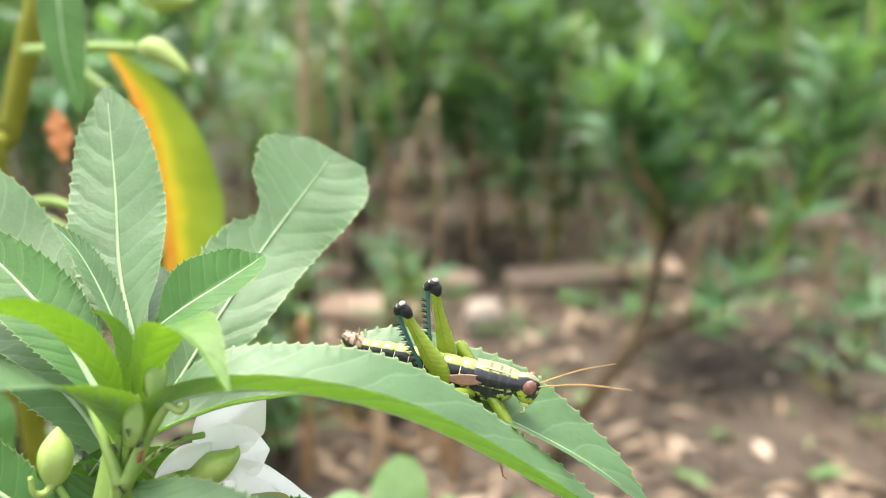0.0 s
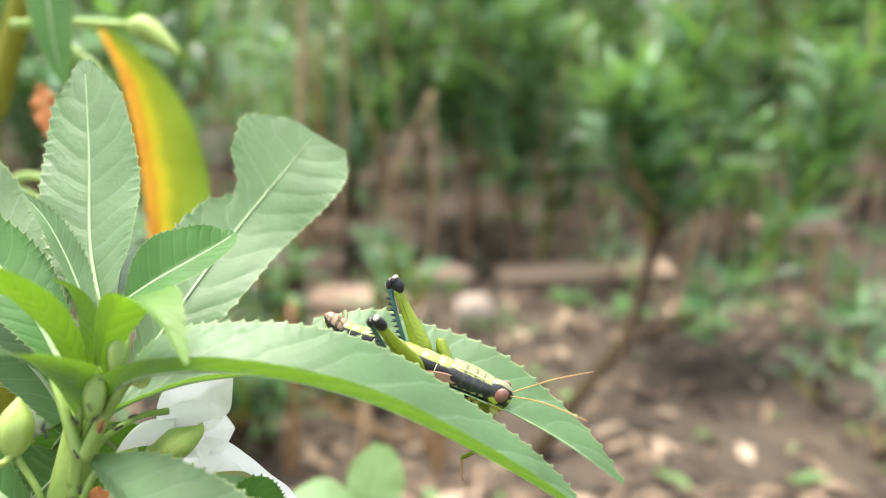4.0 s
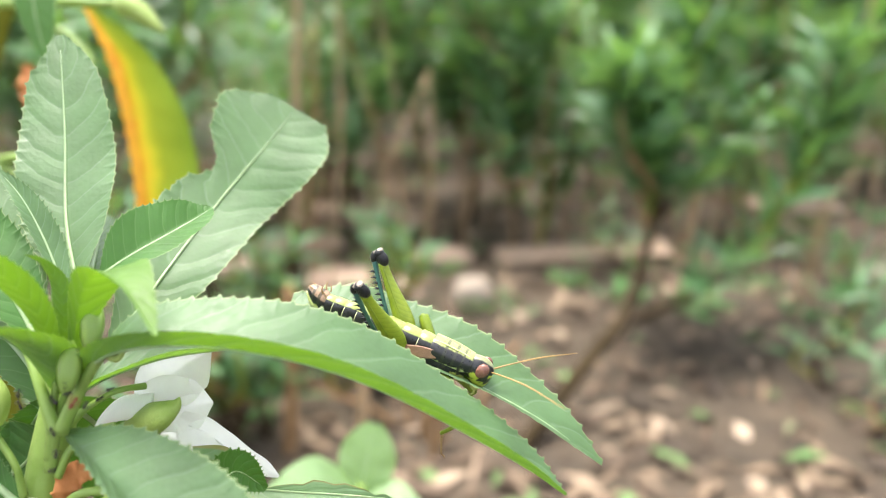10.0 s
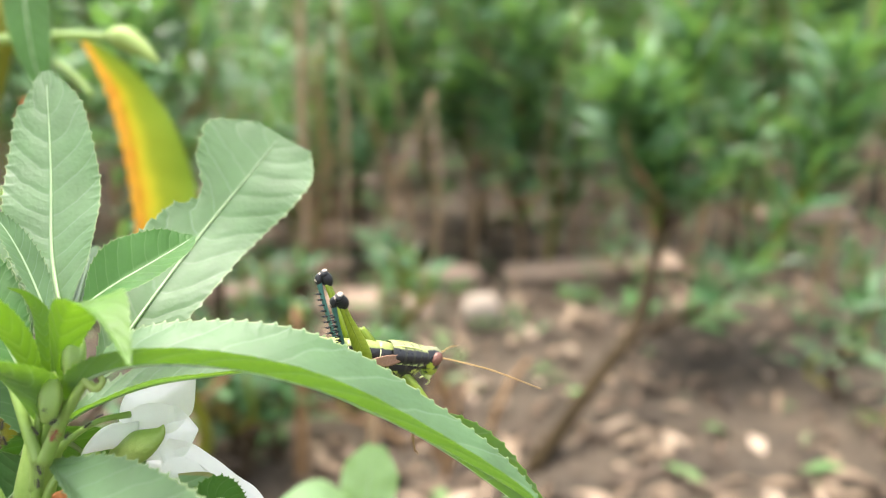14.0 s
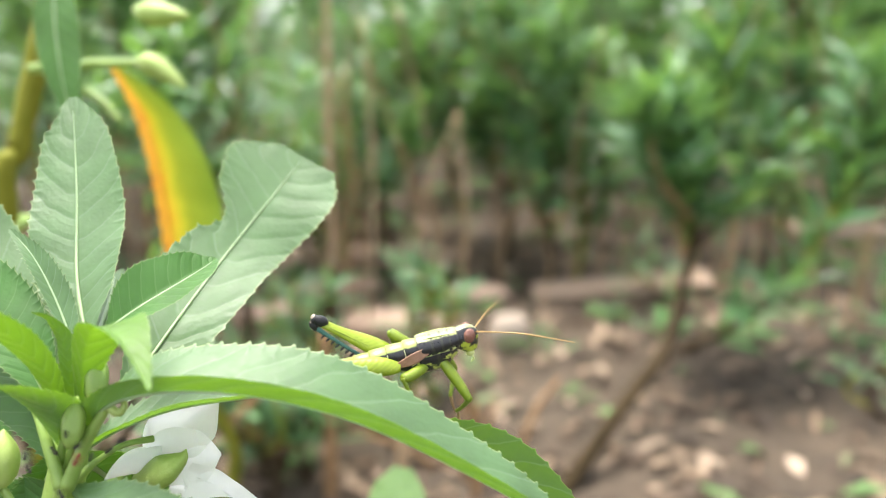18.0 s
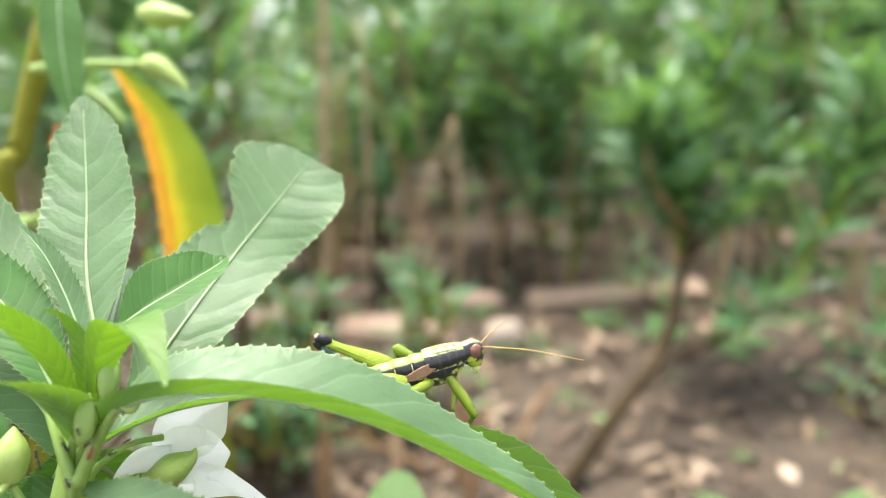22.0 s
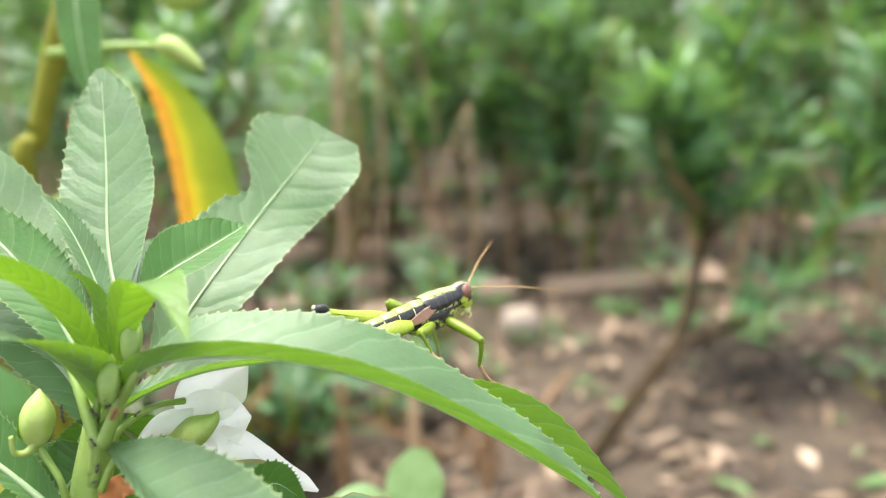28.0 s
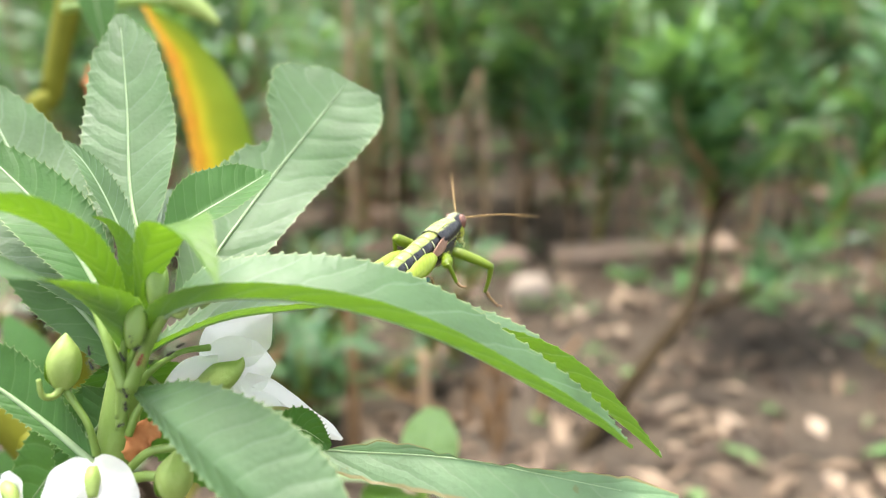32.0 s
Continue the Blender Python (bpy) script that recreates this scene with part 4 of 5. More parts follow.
# the leaf that carries the grasshopper: its foot, and the outer part that rocks
leaf(plant, pts((-0.0422, 0.0915, 0.3273), (-0.0382, 0.0926, 0.3295), (-0.0313, 0.0948, 0.3315), (-0.0232, 0.0971, 0.3320), (-0.0138, 0.0992, 0.3321), (-0.0072, 0.1001, 0.3315)), [(0.05, -0.1, 1)],
    [0.0008, 0.003, 0.0045, 0.006, 0.0075, 0.008], [0.0006, 0.0022, 0.0034, 0.0036, 0.0036, 0.003], LEAF, fold=(0.22, 0.75), seed=22, teeth=(22, 22), rib=0.0004, rib_end=1.0,
    label="foot of the leaf that the grasshopper stands on")
far_leaf = leaf(plant, pts((-0.0153, 0.0987, 0.3321), (-0.0089, 0.0996, 0.3317), (-0.0022, 0.1002, 0.3301), (0.0063, 0.1006, 0.3279), (0.0150, 0.1007, 0.3244), (0.0238, 0.1005, 0.3199), (0.0321, 0.0995, 0.3145)), [(0.05, -0.1, 1)],
    [0.0075, 0.009, 0.0102, 0.0100, 0.009, 0.0072, 0.0042, 0.0004], [0.0006, 0.0008, 0.0011, 0.0024, 0.0050, 0.0056, 0.0038, 0.0004], LEAF, fold=(0.25, 0.8), seed=21, teeth=(24, 24), rib=0.0004,
    label="leaf that the grasshopper stands on")


# ---- the older shoot behind ----
def back_shoot():
    base = group_empty("balsam_shoot", (-0.17, 0.26, 0.0), "older balsam shoot with a yellowing leaf behind", "plant")
    inv = base.matrix_world.inverted()
    loc = lambda *ps: [inv @ Vector(p) for p in ps]
    yellow = leaf(base, loc((-0.1121, 0.2560, 0.3812), (-0.1030, 0.2519, 0.3656), (-0.0977, 0.2475, 0.3492), (-0.0943, 0.2430, 0.3327), (-0.0920, 0.2386, 0.3163), (-0.0905, 0.2337, 0.2980)), [(0.2, -1, 0.1)],
         [0.001, 0.0085, 0.0150, 0.0185, 0.0195, 0.0165, 0.006], [0.0006, 0.001, 0.0012, 0.0012, 0.001], LEAF_YELLOW, fold=(0.1, 0.1), seed=30, rib=0, amp=0.0003, label="yellowing leaf with an orange edge")
    bm = blade(loc((-0.1118, 0.2550, 0.3812), (-0.1028, 0.2508, 0.3657), (-0.0975, 0.2464, 0.3493), (-0.0941, 0.2421, 0.3329), (-0.0918, 0.2377, 0.3165), (-0.0903, 0.2328, 0.2983)), [(0.2, -1, 0.1)], [0.0005, 0.0012, 0.0014, 0.0010, 0.0012, 0.0010, 0.0006], [0.0006, 0.0012, 0.0012, 0.001, 0.001], teeth=(9, 14), amp=0.0008, wave=0.02, fold=(0.1, 0.1))
    e = part("leaf_edge", bm, ORANGE, yellow, "dried orange edge of the leaf")
    e.modifiers.new("thickness", "SOLIDIFY").thickness = 0.0003
    bm = bmesh.new()
    tube(bm, loc((-0.1383, 0.2775, 0.4111), (-0.1439, 0.2723, 0.3918), (-0.1487, 0.2672, 0.3726), (-0.1532, 0.2615, 0.3514), (-0.1572, 0.2553, 0.3283), (-0.16, 0.26, 0.15), (-0.17, 0.26, -0.02)), [0.0042, 0.0046, 0.0042, 0.004, 0.0042, 0.005, 0.006], 12, 30)
    part("stem", bm, OLIVE, base, "thick olive green stem")
    leaf(base, loc((-0.1048, 0.2143, 0.4069), (-0.1032, 0.2082, 0.3919), (-0.1006, 0.2032, 0.3773), (-0.0969, 0.1997, 0.3642)), [(0.2, -1, 0.1)],
         [0.003, 0.006, 0.005, 0.0006], [0.003, 0.0055, 0.004, 0.0006], LEAF_DARK, seed=31, rib=0.0004, label="narrow dark green hanging leaf")
    for line, radii in ((loc((-0.1331, 0.2434, 0.3802), (-0.1093, 0.2333, 0.3812), (-0.0909, 0.2280, 0.3809)), [0.0016, 0.0016, 0.0014]),
                        (loc((-0.1376, 0.2298, 0.3298), (-0.1241, 0.2261, 0.3351), (-0.1102, 0.2204, 0.3333)), [0.0014, 0.0014, 0.001]),
                        (loc((-0.1358, 0.2308, 0.3333), (-0.1223, 0.2245, 0.3292), (-0.1111, 0.2183, 0.3253)), [0.0014, 0.0012, 0.001]),
                        (loc((-0.1118, 0.2364, 0.3734), (-0.1038, 0.2329, 0.3684), (-0.0986, 0.2296, 0.3635)), [0.0014, 0.0014, 0.001])):
        bm = bmesh.new()
        tube(bm, line, radii, 8, 14)
        part("flower_stalk", bm, STEM, base)
    for line, r in ((loc((-0.0904, 0.2281, 0.3812), (-0.0834, 0.2257, 0.3799), (-0.0738, 0.2219, 0.3735)), 0.0036), (loc((-0.0909, 0.2322, 0.3965), (-0.0825, 0.2297, 0.3951), (-0.0727, 0.2274, 0.3943)), 0.004)):
        bm = bmesh.new()
        tube(bm, line, [r * 0.4, r, r * 0.8, r * 0.15], 12, 16)
        part("seed_pod", bm, BUD, base, "pale green hairy seed pod")
    bm = blade(loc((-0.1215, 0.2334, 0.3624), (-0.1197, 0.2316, 0.3555), (-0.1185, 0.2293, 0.3470)), [(0.2, -1, 0.1)], [0.001, 0.0035, 0.0006], [0.001, 0.0035, 0.0006], teeth=(5, 5), amp=0.0008, wave=0.3)
    part("withered_flower", bm, WITHERED, base, "withered orange flower").modifiers.new("thickness", "SOLIDIFY").thickness = 0.0003
    # low yellow-green side stem
    bm = bmesh.new()
    tube(bm, loc((-0.1006, 0.1301, 0.3066), (-0.0938, 0.1278, 0.2971), (-0.0882, 0.1275, 0.2876), (-0.0841, 0.1281, 0.2779), (-0.1, 0.2, 0.1)), [0.003, 0.0032, 0.003, 0.003, 0.004], 12, 20)
    part("branch", bm, OLIVE, base, "yellow-green side branch")
    for a, b, c, k in (((-0.1134, 0.1729, 0.2777), (-0.1195, 0.1751, 0.2867), (-0.1289, 0.1826, 0.2968), 33), ((-0.1056, 0.1476, 0.2605), (-0.1111, 0.1492, 0.2673), (-0.1229, 0.1536, 0.2673), 34)):
        leaf(base, loc(a, b, c), [(0.2, -1, 0.3)], [0.001, 0.007, 0.001], [0.001, 0.007, 0.001], LEAF_DARK, seed=k, rib=0)


back_shoot()


def seedling():
    """A young plant in the gap below the leaves."""
    x, y = Vector((-0.0168, 0.2009, 0.2246)).xy
    base = group_empty("seedling", (x, y, ground_height(x, y) - 0.005), "young pale green balsam seedling behind", "plant")
    inv = base.matrix_world.inverted()
    loc = lambda *ps: [inv @ Vector(p) for p in ps]
    bm = bmesh.new()
    tube(bm, [Vector((0, 0, 0)), *loc((-0.0169, 0.1857, 0.1728), (-0.0163, 0.2009, 0.2246), (-0.0155, 0.2045, 0.2367))], [0.003, 0.0026, 0.002, 0.0015], 10, 20)
    part("stem", bm, STEM, base)
    leaf(base, loc((-0.0155, 0.2035, 0.2332), (-0.0144, 0.2061, 0.2418), (-0.0120, 0.2111, 0.2548)), [(-0.1, -1, 0.4)], [0.0015, 0.0066, 0.009, 0.0085, 0.003], [0.0015, 0.0066, 0.009, 0.0085, 0.003], LEAF_PALE, amp=0.0003, seed=40, rib=0.0004)
    leaf(base, loc((-0.0162, 0.2035, 0.2332), (-0.0270, 0.1955, 0.2443), (-0.0411, 0.1848, 0.2470)), [(0, -0.5, 1)], [0.001, 0.008, 0.001], [0.001, 0.008, 0.001], LEAF_PALE, seed=41, rib=0.0004)
    leaf(base, loc((-0.0155, 0.2032, 0.2324), (-0.0066, 0.1997, 0.2359), (0.0057, 0.1947, 0.2336)), [(0, -0.5, 1)], [0.001, 0.006, 0.001], [0.001, 0.006, 0.001], LEAF_PALE, seed=42, rib=0.0004)
    leaf(base, loc((-0.0177, 0.2018, 0.2281), (-0.0246, 0.1884, 0.2373), (-0.0312, 0.1766, 0.2342)), [(0, -0.5, 1)], [0.001, 0.008, 0.001], [0.001, 0.008, 0.001], LEAF_YOUNG, seed=43, rib=0.0004)


seedling()


# ---- the grasshopper ----
MM = 0.001
BLACK = skin("black_chitin", (0.008, 0.008, 0.009), (0.02, 0.02, 0.022), 900.0, 0.35, 0.3, gloss=0.3)
LIME = skin("lime_chitin", (0.13, 0.195, 0.007), (0.20, 0.265, 0.018), 700.0, 0.35, 0.3, share=0.15, glow=(0.45, 0.6, 0.03))
PALE = skin("pale_yellow_chitin", (0.46, 0.50, 0.16), (0.58, 0.61, 0.28), 700.0, 0.35, 0.3)
EYE = skin("red_brown_eye", (0.125, 0.05, 0.035), (0.21, 0.098, 0.072), 900.0, 0.22, 0.1)
FEELER = skin("orange_feeler", (0.28, 0.16, 0.045), (0.38, 0.25, 0.085), 500.0, 0.5)
TEAL = skin("teal_shin", (0.03, 0.11, 0.10), (0.07, 0.18, 0.15), 600.0, 0.4)
WING = skin("pink_brown_wing_pad", (0.20, 0.105, 0.065), (0.30, 0.17, 0.112), 700.0, 0.42)
KNEE_SPOT = skin("pale_knee_spot", (0.16, 0.12, 0.09), (0.55, 0.46, 0.38), 900.0, 0.4)


def thigh_material():
    """Lime skin with faint slanting ridges up the thigh."""
    k = Mat("lime_ridged_thigh")
    p = k.node("SeparateXYZ", Vector=k.coords())
    slant = k.math("ADD", k.math("MULTIPLY", p.outputs[2], 1150.0), k.math("MULTIPLY", k.math("ABSOLUTE", p.outputs[0]), 1500.0))
    ridge = k.math("ABSOLUTE", k.math("SUBTRACT", k.math("FRACT", slant), 0.5))
    line = k.ramp(ridge, (0.0, 1.0), (0.14, 0.0))
    col = k.mix(k.ramp(k.noise(500.0, 3.0, 0.5, k.coords()), (0.3, 0.0), (0.7, 1.0)), (0.16, 0.225, 0.008), (0.235, 0.30, 0.02))
    col = k.mix(k.math("MULTIPLY", line, 0.4), col, (0.09, 0.15, 0.008))
    k.set(Base_Color=col, Roughness=0.36)
    nrm = k.bump(ridge, 0.35, 0.00015)
    tr = k.node("BsdfTranslucent", Color=(0.45, 0.6, 0.03))
    k.put(k.out.inputs["Surface"], k.node("MixShader", Fac=0.1, i1=k.b.outputs[0], i2=tr.outputs[0]).outputs[0])
    return k.m


THIGH = thigh_material()
CLAW = skin("brown_foot", (0.25, 0.14, 0.06), (0.4, 0.26, 0.12), 900.0, 0.5)


def band_material(name, edge_lo, edge_hi, rings, back=(0.40, 0.43, 0.16), belly=(0.38, 0.42, 0.09), stripe=(0.55, 0.57, 0.32)):
    """Chitin banded round the body: yellow-green back, black flank, yellow belly, with fine lines across."""
    k = Mat(name)
    uv = k.node("SeparateXYZ", Vector=k.coords("UV"))
    ang = k.math("ABSOLUTE", k.math("SUBTRACT", uv.outputs[0], 0.5))
    shift = k.math("SUBTRACT", k.noise(900.0, 2.0, 0.5, k.coords()), 0.5)
    ragged = k.math("ADD", ang, k.math("MULTIPLY", shift, 0.22))
    ang = k.math("ADD", ang, k.math("MULTIPLY", shift, 0.05))
    fine = k.noise(2500.0, 3.0, 0.6, k.coords())
    top = k.mix(k.ramp(k.noise(800.0, 3.0, 0.5, k.coords()), (0.35, 0.0), (0.7, 1.0)), back, tuple(c * 0.7 for c in back))
    low = k.ramp(ragged, (edge_hi - 0.008, 0.0), (edge_hi + 0.008, 1.0))
    flank = k.ramp(ang, (edge_lo - 0.008, 0.0), (edge_lo + 0.008, 1.0))
    col = k.mix(flank, top, (0.012, 0.012, 0.014))
    for v, w, colour in rings:
        hit = k.ramp(k.math("ABSOLUTE", k.math("SUBTRACT", uv.outputs[1], v)), (w * 0.7, 1.0), (w * 1.1, 0.0))
        if colour == "pale":
            col = k.mix(k.math("MULTIPLY", hit, k.ramp(ang, (0.13, 0.0), (0.145, 1.0))), col, stripe)
        else:
            col = k.mix(k.math("MULTIPLY", hit, 0.8), col, (0.03, 0.03, 0.02))
    patch = k.mix(k.ramp(k.noise(650.0, 2.0, 0.5, k.coords()), (0.47, 0.0), (0.53, 1.0)), belly, (0.02, 0.02, 0.015))
    col = k.mix(low, col, patch)
    k.set(Base_Color=col, Roughness=k.ramp(fine, (0.3, 0.24), (0.7, 0.42)))
    k.bump(fine, 0.35, 0.0001)
    return k.m


def shell(sections, sides=28, cap=True):
    """A smooth body through oval sections (x, y, z of the centre, half width, half height), with a map round and along it."""
    bm = bmesh.new()
    uv = bm.loops.layers.uv.new("UVMap")
    rings, n = [], len(sections)
    for i, (x, y, z, w, h) in enumerate(sections):
        rings.append([bm.verts.new((x * MM, (y + w * math.sin(a)) * MM, (z - h * math.cos(a)) * MM)) for a in (math.tau * j / sides for j in range(sides))])
    for i, (a, b) in enumerate(zip(rings, rings[1:])):
        for j in range(sides):
            q = (a[j], a[(j + 1) % sides], b[(j + 1) % sides], b[j])
            f = bm.faces.new(q)
            for loop, (du, dv) in zip(f.loops, ((0, 0), (1, 0), (1, 1), (0, 1))):
                loop[uv].uv = ((j + du) / sides, (i + dv) / (n - 1))
    if cap:
        bm.faces.new(rings[0][::-1])
        bm.faces.new(rings[-1])
    bmesh.ops.recalc_face_normals(bm, faces=bm.faces)
    return bm


SEGMENT = band_material("abdomen_bands", 0.12, 0.33, ((0.84, 0.07, "pale"), (0.02, 0.06, "dark"), (0.99, 0.03, "dark")), back=(0.25, 0.295, 0.075))
TAIL = band_material("abdomen_tip_bands", 0.19, 0.34, ((0.3, 0.07, "dark"), (0.6, 0.05, "dark")), back=(0.30, 0.195, 0.125), belly=(0.42, 0.44, 0.08))
CHEST = band_material("chest_patches", 0.12, 0.27, ((0.3, 0.03, "pale"), (0.62, 0.03, "dark")))
SHIELD = band_material("neck_shield_bands", 0.108, 0.29, ((0.015, 0.03, "dark"), (0.36, 0.028, "dark"), (0.55, 0.03, "dark"), (0.73, 0.028, "dark"), (0.985, 0.02, "dark")), back=(0.26, 0.29, 0.10), belly=(0.50, 0.54, 0.24))
FACE = band_material("head_bands", 0.065, 0.23, (), back=(0.21, 0.22, 0.11), belly=(0.36, 0.42, 0.045))


def leg(name, points, radii, material, parent, label="", flat=1.0):
    bm = bmesh.new()
    tube(bm, [Vector(p) * MM for p in points], [r * MM for r in radii], 10, 18, flat)
    return part(name, bm, material, parent, label)


def grasshopper():
    h = new("grasshopper")
    tagged(h, "black and yellow-green striped grasshopper with red-brown eyes", "grasshopper")
    # abdomen, overlapping rings that taper and turn up
    xs = [-1.8, -4.6, -7.3, -9.9, -12.3, -14.5, -16.5, -18.3, -19.9]
    for i, (a, b) in enumerate(zip(xs, xs[1:])):
        ra, rb = 1.95 - 0.075 * i, 1.95 - 0.075 * (i + 1)
        za, zb = -0.25 - 0.012 * i * i, -0.25 - 0.012 * (i + 1) ** 2
        secs = [(a + 0.3, 0, za, ra * 0.84, ra * 0.88), (a - 0.1, 0, za, ra * 0.93, ra * 0.97), ((a + b) / 2, 0, (za + zb) / 2, ra * 0.97, ra * 1.02), (b + 0.15, 0, zb, rb * 1.01, rb * 1.07), (b - 0.05, 0, zb, rb * 0.88, rb * 0.93)]
        part("abdomen_ring", shell(secs), SEGMENT, h)
    tail = part("abdomen_tip", shell([(-19.2, 0, -1.0, 1.25, 1.3), (-20.0, 0, -0.8, 1.5, 1.6), (-20.7, 0, -0.65, 1.35, 1.4), (-21.1, 0, -0.5, 1.45, 1.5), (-21.9, 0, -0.25, 1.1, 1.2), (-22.5, 0, -0.05, 0.75, 0.8), (-22.9, 0, 0.05, 0.2, 0.3)]), TAIL, h, "brownish mottled tip of the abdomen")
    for y in (-0.7, 0.7):
        leg("tail_hook", [(-20.3, y, 0.5), (-20.6, y * 1.2, 1.2), (-20.6, y * 1.3, 1.8)], [0.16, 0.1, 0.03], CLAW, tail)
        leg("tail_hook", [(-21.5, y * 0.8, 0.4), (-22.3, y * 0.9, 0.7), (-23.0, y * 0.9, 0.8)], [0.16, 0.1, 0.02], CLAW, tail)
        leg("tail_hair", [(-19.7, y * 1.4, 0.4), (-19.9, y * 1.8, 1.0), (-20.3, y * 2.0, 1.4)], [0.1, 0.07, 0.02], CLAW, tail)
        leg("egg_valve", [(-19.9, y * 0.6, -1.6), (-21.4, y * 0.6, -1.65), (-22.9, y * 0.6, -0.4)], [0.7, 0.62, 0.06], PALE, tail)
    # chest under the shield
    part("thorax", shell([(-6.4, 0, -1.0, 1.5, 1.5), (-4.8, 0, -1.5, 1.95, 2.2), (-2.4, 0, -1.75, 2.15, 2.6), (0.2, 0, -1.75, 2.1, 2.6), (2.2, 0, -1.4, 1.8, 2.2), (3.6, 0, -0.9, 1.3, 1.6)]), CHEST, h, "yellow and black patched chest")
    shield = part("neck_shield", shell([(-2.5, 0, 0.15, 2.06, 1.72), (-2.0, 0, 0.08, 2.2, 1.9), (-0.9, 0, 0.0, 2.2, 1.95), (0.4, 0, -0.02, 2.12, 1.92), (1.5, 0, 0.0, 2.04, 1.9), (2.5, 0, 0.03, 1.98, 1.86), (3.4, 0, 0.05, 1.9, 1.8), (4.0, 0, 0.05, 1.72, 1.66)], cap=False), SHIELD, h, "saddle-shaped neck shield with dark grooves")
    for y in (-0.95, 0.95):
        leg("keel", [(-2.4, y, 1.68), (-0.5, y, 1.78), (1.6, y, 1.72), (3.8, y * 0.9, 1.5)], [0.10, 0.12, 0.12, 0.08], PALE, shield, "pale raised keel")
    # head
    head = part("head", shell([(3.2, 0, 0.0, 1.35, 1.5), (4.2, 0, -0.1, 1.65, 1.95), (5.1, 0, -0.45, 1.65, 2.4), (6.0, 0, -0.6, 1.45, 2.5), (6.7, 0, -0.65, 1.05, 2.15), (7.15, 0, -0.4, 0.6, 1.4), (7.35, 0, 0.0, 0.2, 0.5)]), FACE, h, "yellow-green head with a dark cheek")
    for side in (-1, 1):
        bm = bmesh.new()
        ball(bm, Vector((5.75, side * 1.28, 0.5)) * MM, (0.95 * MM, 0.62 * MM, 1.2 * MM), Euler((side * 0.15, 0.35, 0)).to_matrix())
        part("eye", bm, EYE, head, "large red-brown eye")
        bm = bmesh.new()
        ball(bm, Vector((5.6, side * 0.65, -2.75)) * MM, (0.7 * MM, 0.45 * MM, 0.6 * MM))
        part("jaw", bm, PALE, head)
        leg("palp", [(5.6, side * 0.8, -2.9), (5.9, side * 1.1, -3.6), (5.4, side * 1.1, -4.1)], [0.16, 0.14, 0.1], PALE, head)
        feel = leg("antenna", [(0, 0, 0), (3.5, 0, 0.25), (9.0, 0, 0.35), (16.5, 0, -0.3)], [0.125, 0.10, 0.105, 0.05], FEELER, head, "thin orange-brown antenna")
        feelers.append(feel)
        pad = blade([Vector((-1.2, side * 2.1, 0.25)) * MM, Vector((-3.6, side * 2.4, -0.35)) * MM, Vector((-6.6, side * 2.25, -0.95)) * MM], [(0, side, 0.2)], [0.0006, 0.00085, 0.0003], [0.0006, 0.00085, 0.0003], teeth=(0, 0), wave=0, across=4)
        w = part("wing_pad", pad, WING, h, "short pinkish brown wing pad")
        w.modifiers.new("thickness", "SOLIDIFY").thickness = 0.0002
        # walking legs
        f = leg("foreleg", [(-0.4, 0, 0.0), (1.5, 0, 0.15), (4.6, 0, 0.2), (7.0, 0, 0)], [0.7, 0.88, 0.8, 0.58], LIME, h, "bright green foreleg")
        forelegs.append(f)
        leg("shin", [(6.8, 0, 0.1), (7.3, 0, -2.2), (7.5, 0, -4.6)], [0.5, 0.36, 0.3], LIME, f)
        leg("foot", [(7.8, 0, -4.5), (8.6, 0, -5.2), (10.4, 0, -6.1)], [0.28, 0.22, 0.12], CLAW, f)
        leg("claw", [(10.3, 0, -6.0), (10.8, 0.3, -6.0), (11.1, 0.4, -6.4)], [0.1, 0.08, 0.02], CLAW, f)
        low = 1.5 if side < 0 else 0.0
        m = leg("middle_leg", [(-2.0, side * 1.4, -2.6), (-3.2, side * 2.8, -0.8 - low), (-5.0, side * 3.9, 0.8 - 2 * low), (-5.8, side * 4.4, 1.6 - 2.3 * low)], [0.75, 0.85, 0.9, 0.7], LIME, h, "bright green middle leg")
        leg("shin", [(-5.8, side * 4.4, 1.6 - 2.3 * low), (-5.6, side * 4.8, -0.2 - 1.8 * low), (-5.2, side * 5.3, -3.6 - low)], [0.42, 0.34, 0.28], LIME, m)
        leg("foot", [(-5.2, side * 5.3, -3.6 - low), (-4.9, side * 5.8, -4.4 - low), (-4.2, side * 6.4, -4.7 - low)], [0.28, 0.22, 0.12], CLAW, m)
    # jumping legs
    for side in (-1, 1):
        bm = bmesh.new()
        tube(bm, [Vector(p) * MM for p in ((0.3, 0, -0.8), (0.25, 0, 1.2), (0.1, 0, 3.4), (0, 0, 6.2), (-0.1, 0, 9), (-0.1, 0, 11.6))], [0.0008, 0.00138, 0.0015, 0.00116, 0.00082, 0.0007], 20, 36, flat=0.55)
        fem = part("hind_thigh", bm, THIGH, h, "swollen lime green hind thigh")
        for y in (-1, 1):
            leg("keel", [(0.2, y * 0.78, 0.6), (0.1, y * 0.86, 3.4), (0, y * 0.68, 6.2), (-0.1, y * 0.42, 10.6)], [0.12, 0.14, 0.13, 0.1], LIME, fem)
        bm = bmesh.new()
        ball(bm, Vector((0.05, 0, 12.2)) * MM, (0.92 * MM, 0.78 * MM, 1.3 * MM), Euler((0, -0.12, 0)).to_matrix())
        ball(bm, Vector((-0.15, 0, 13.1)) * MM, (0.82 * MM, 0.74 * MM, 0.62 * MM))
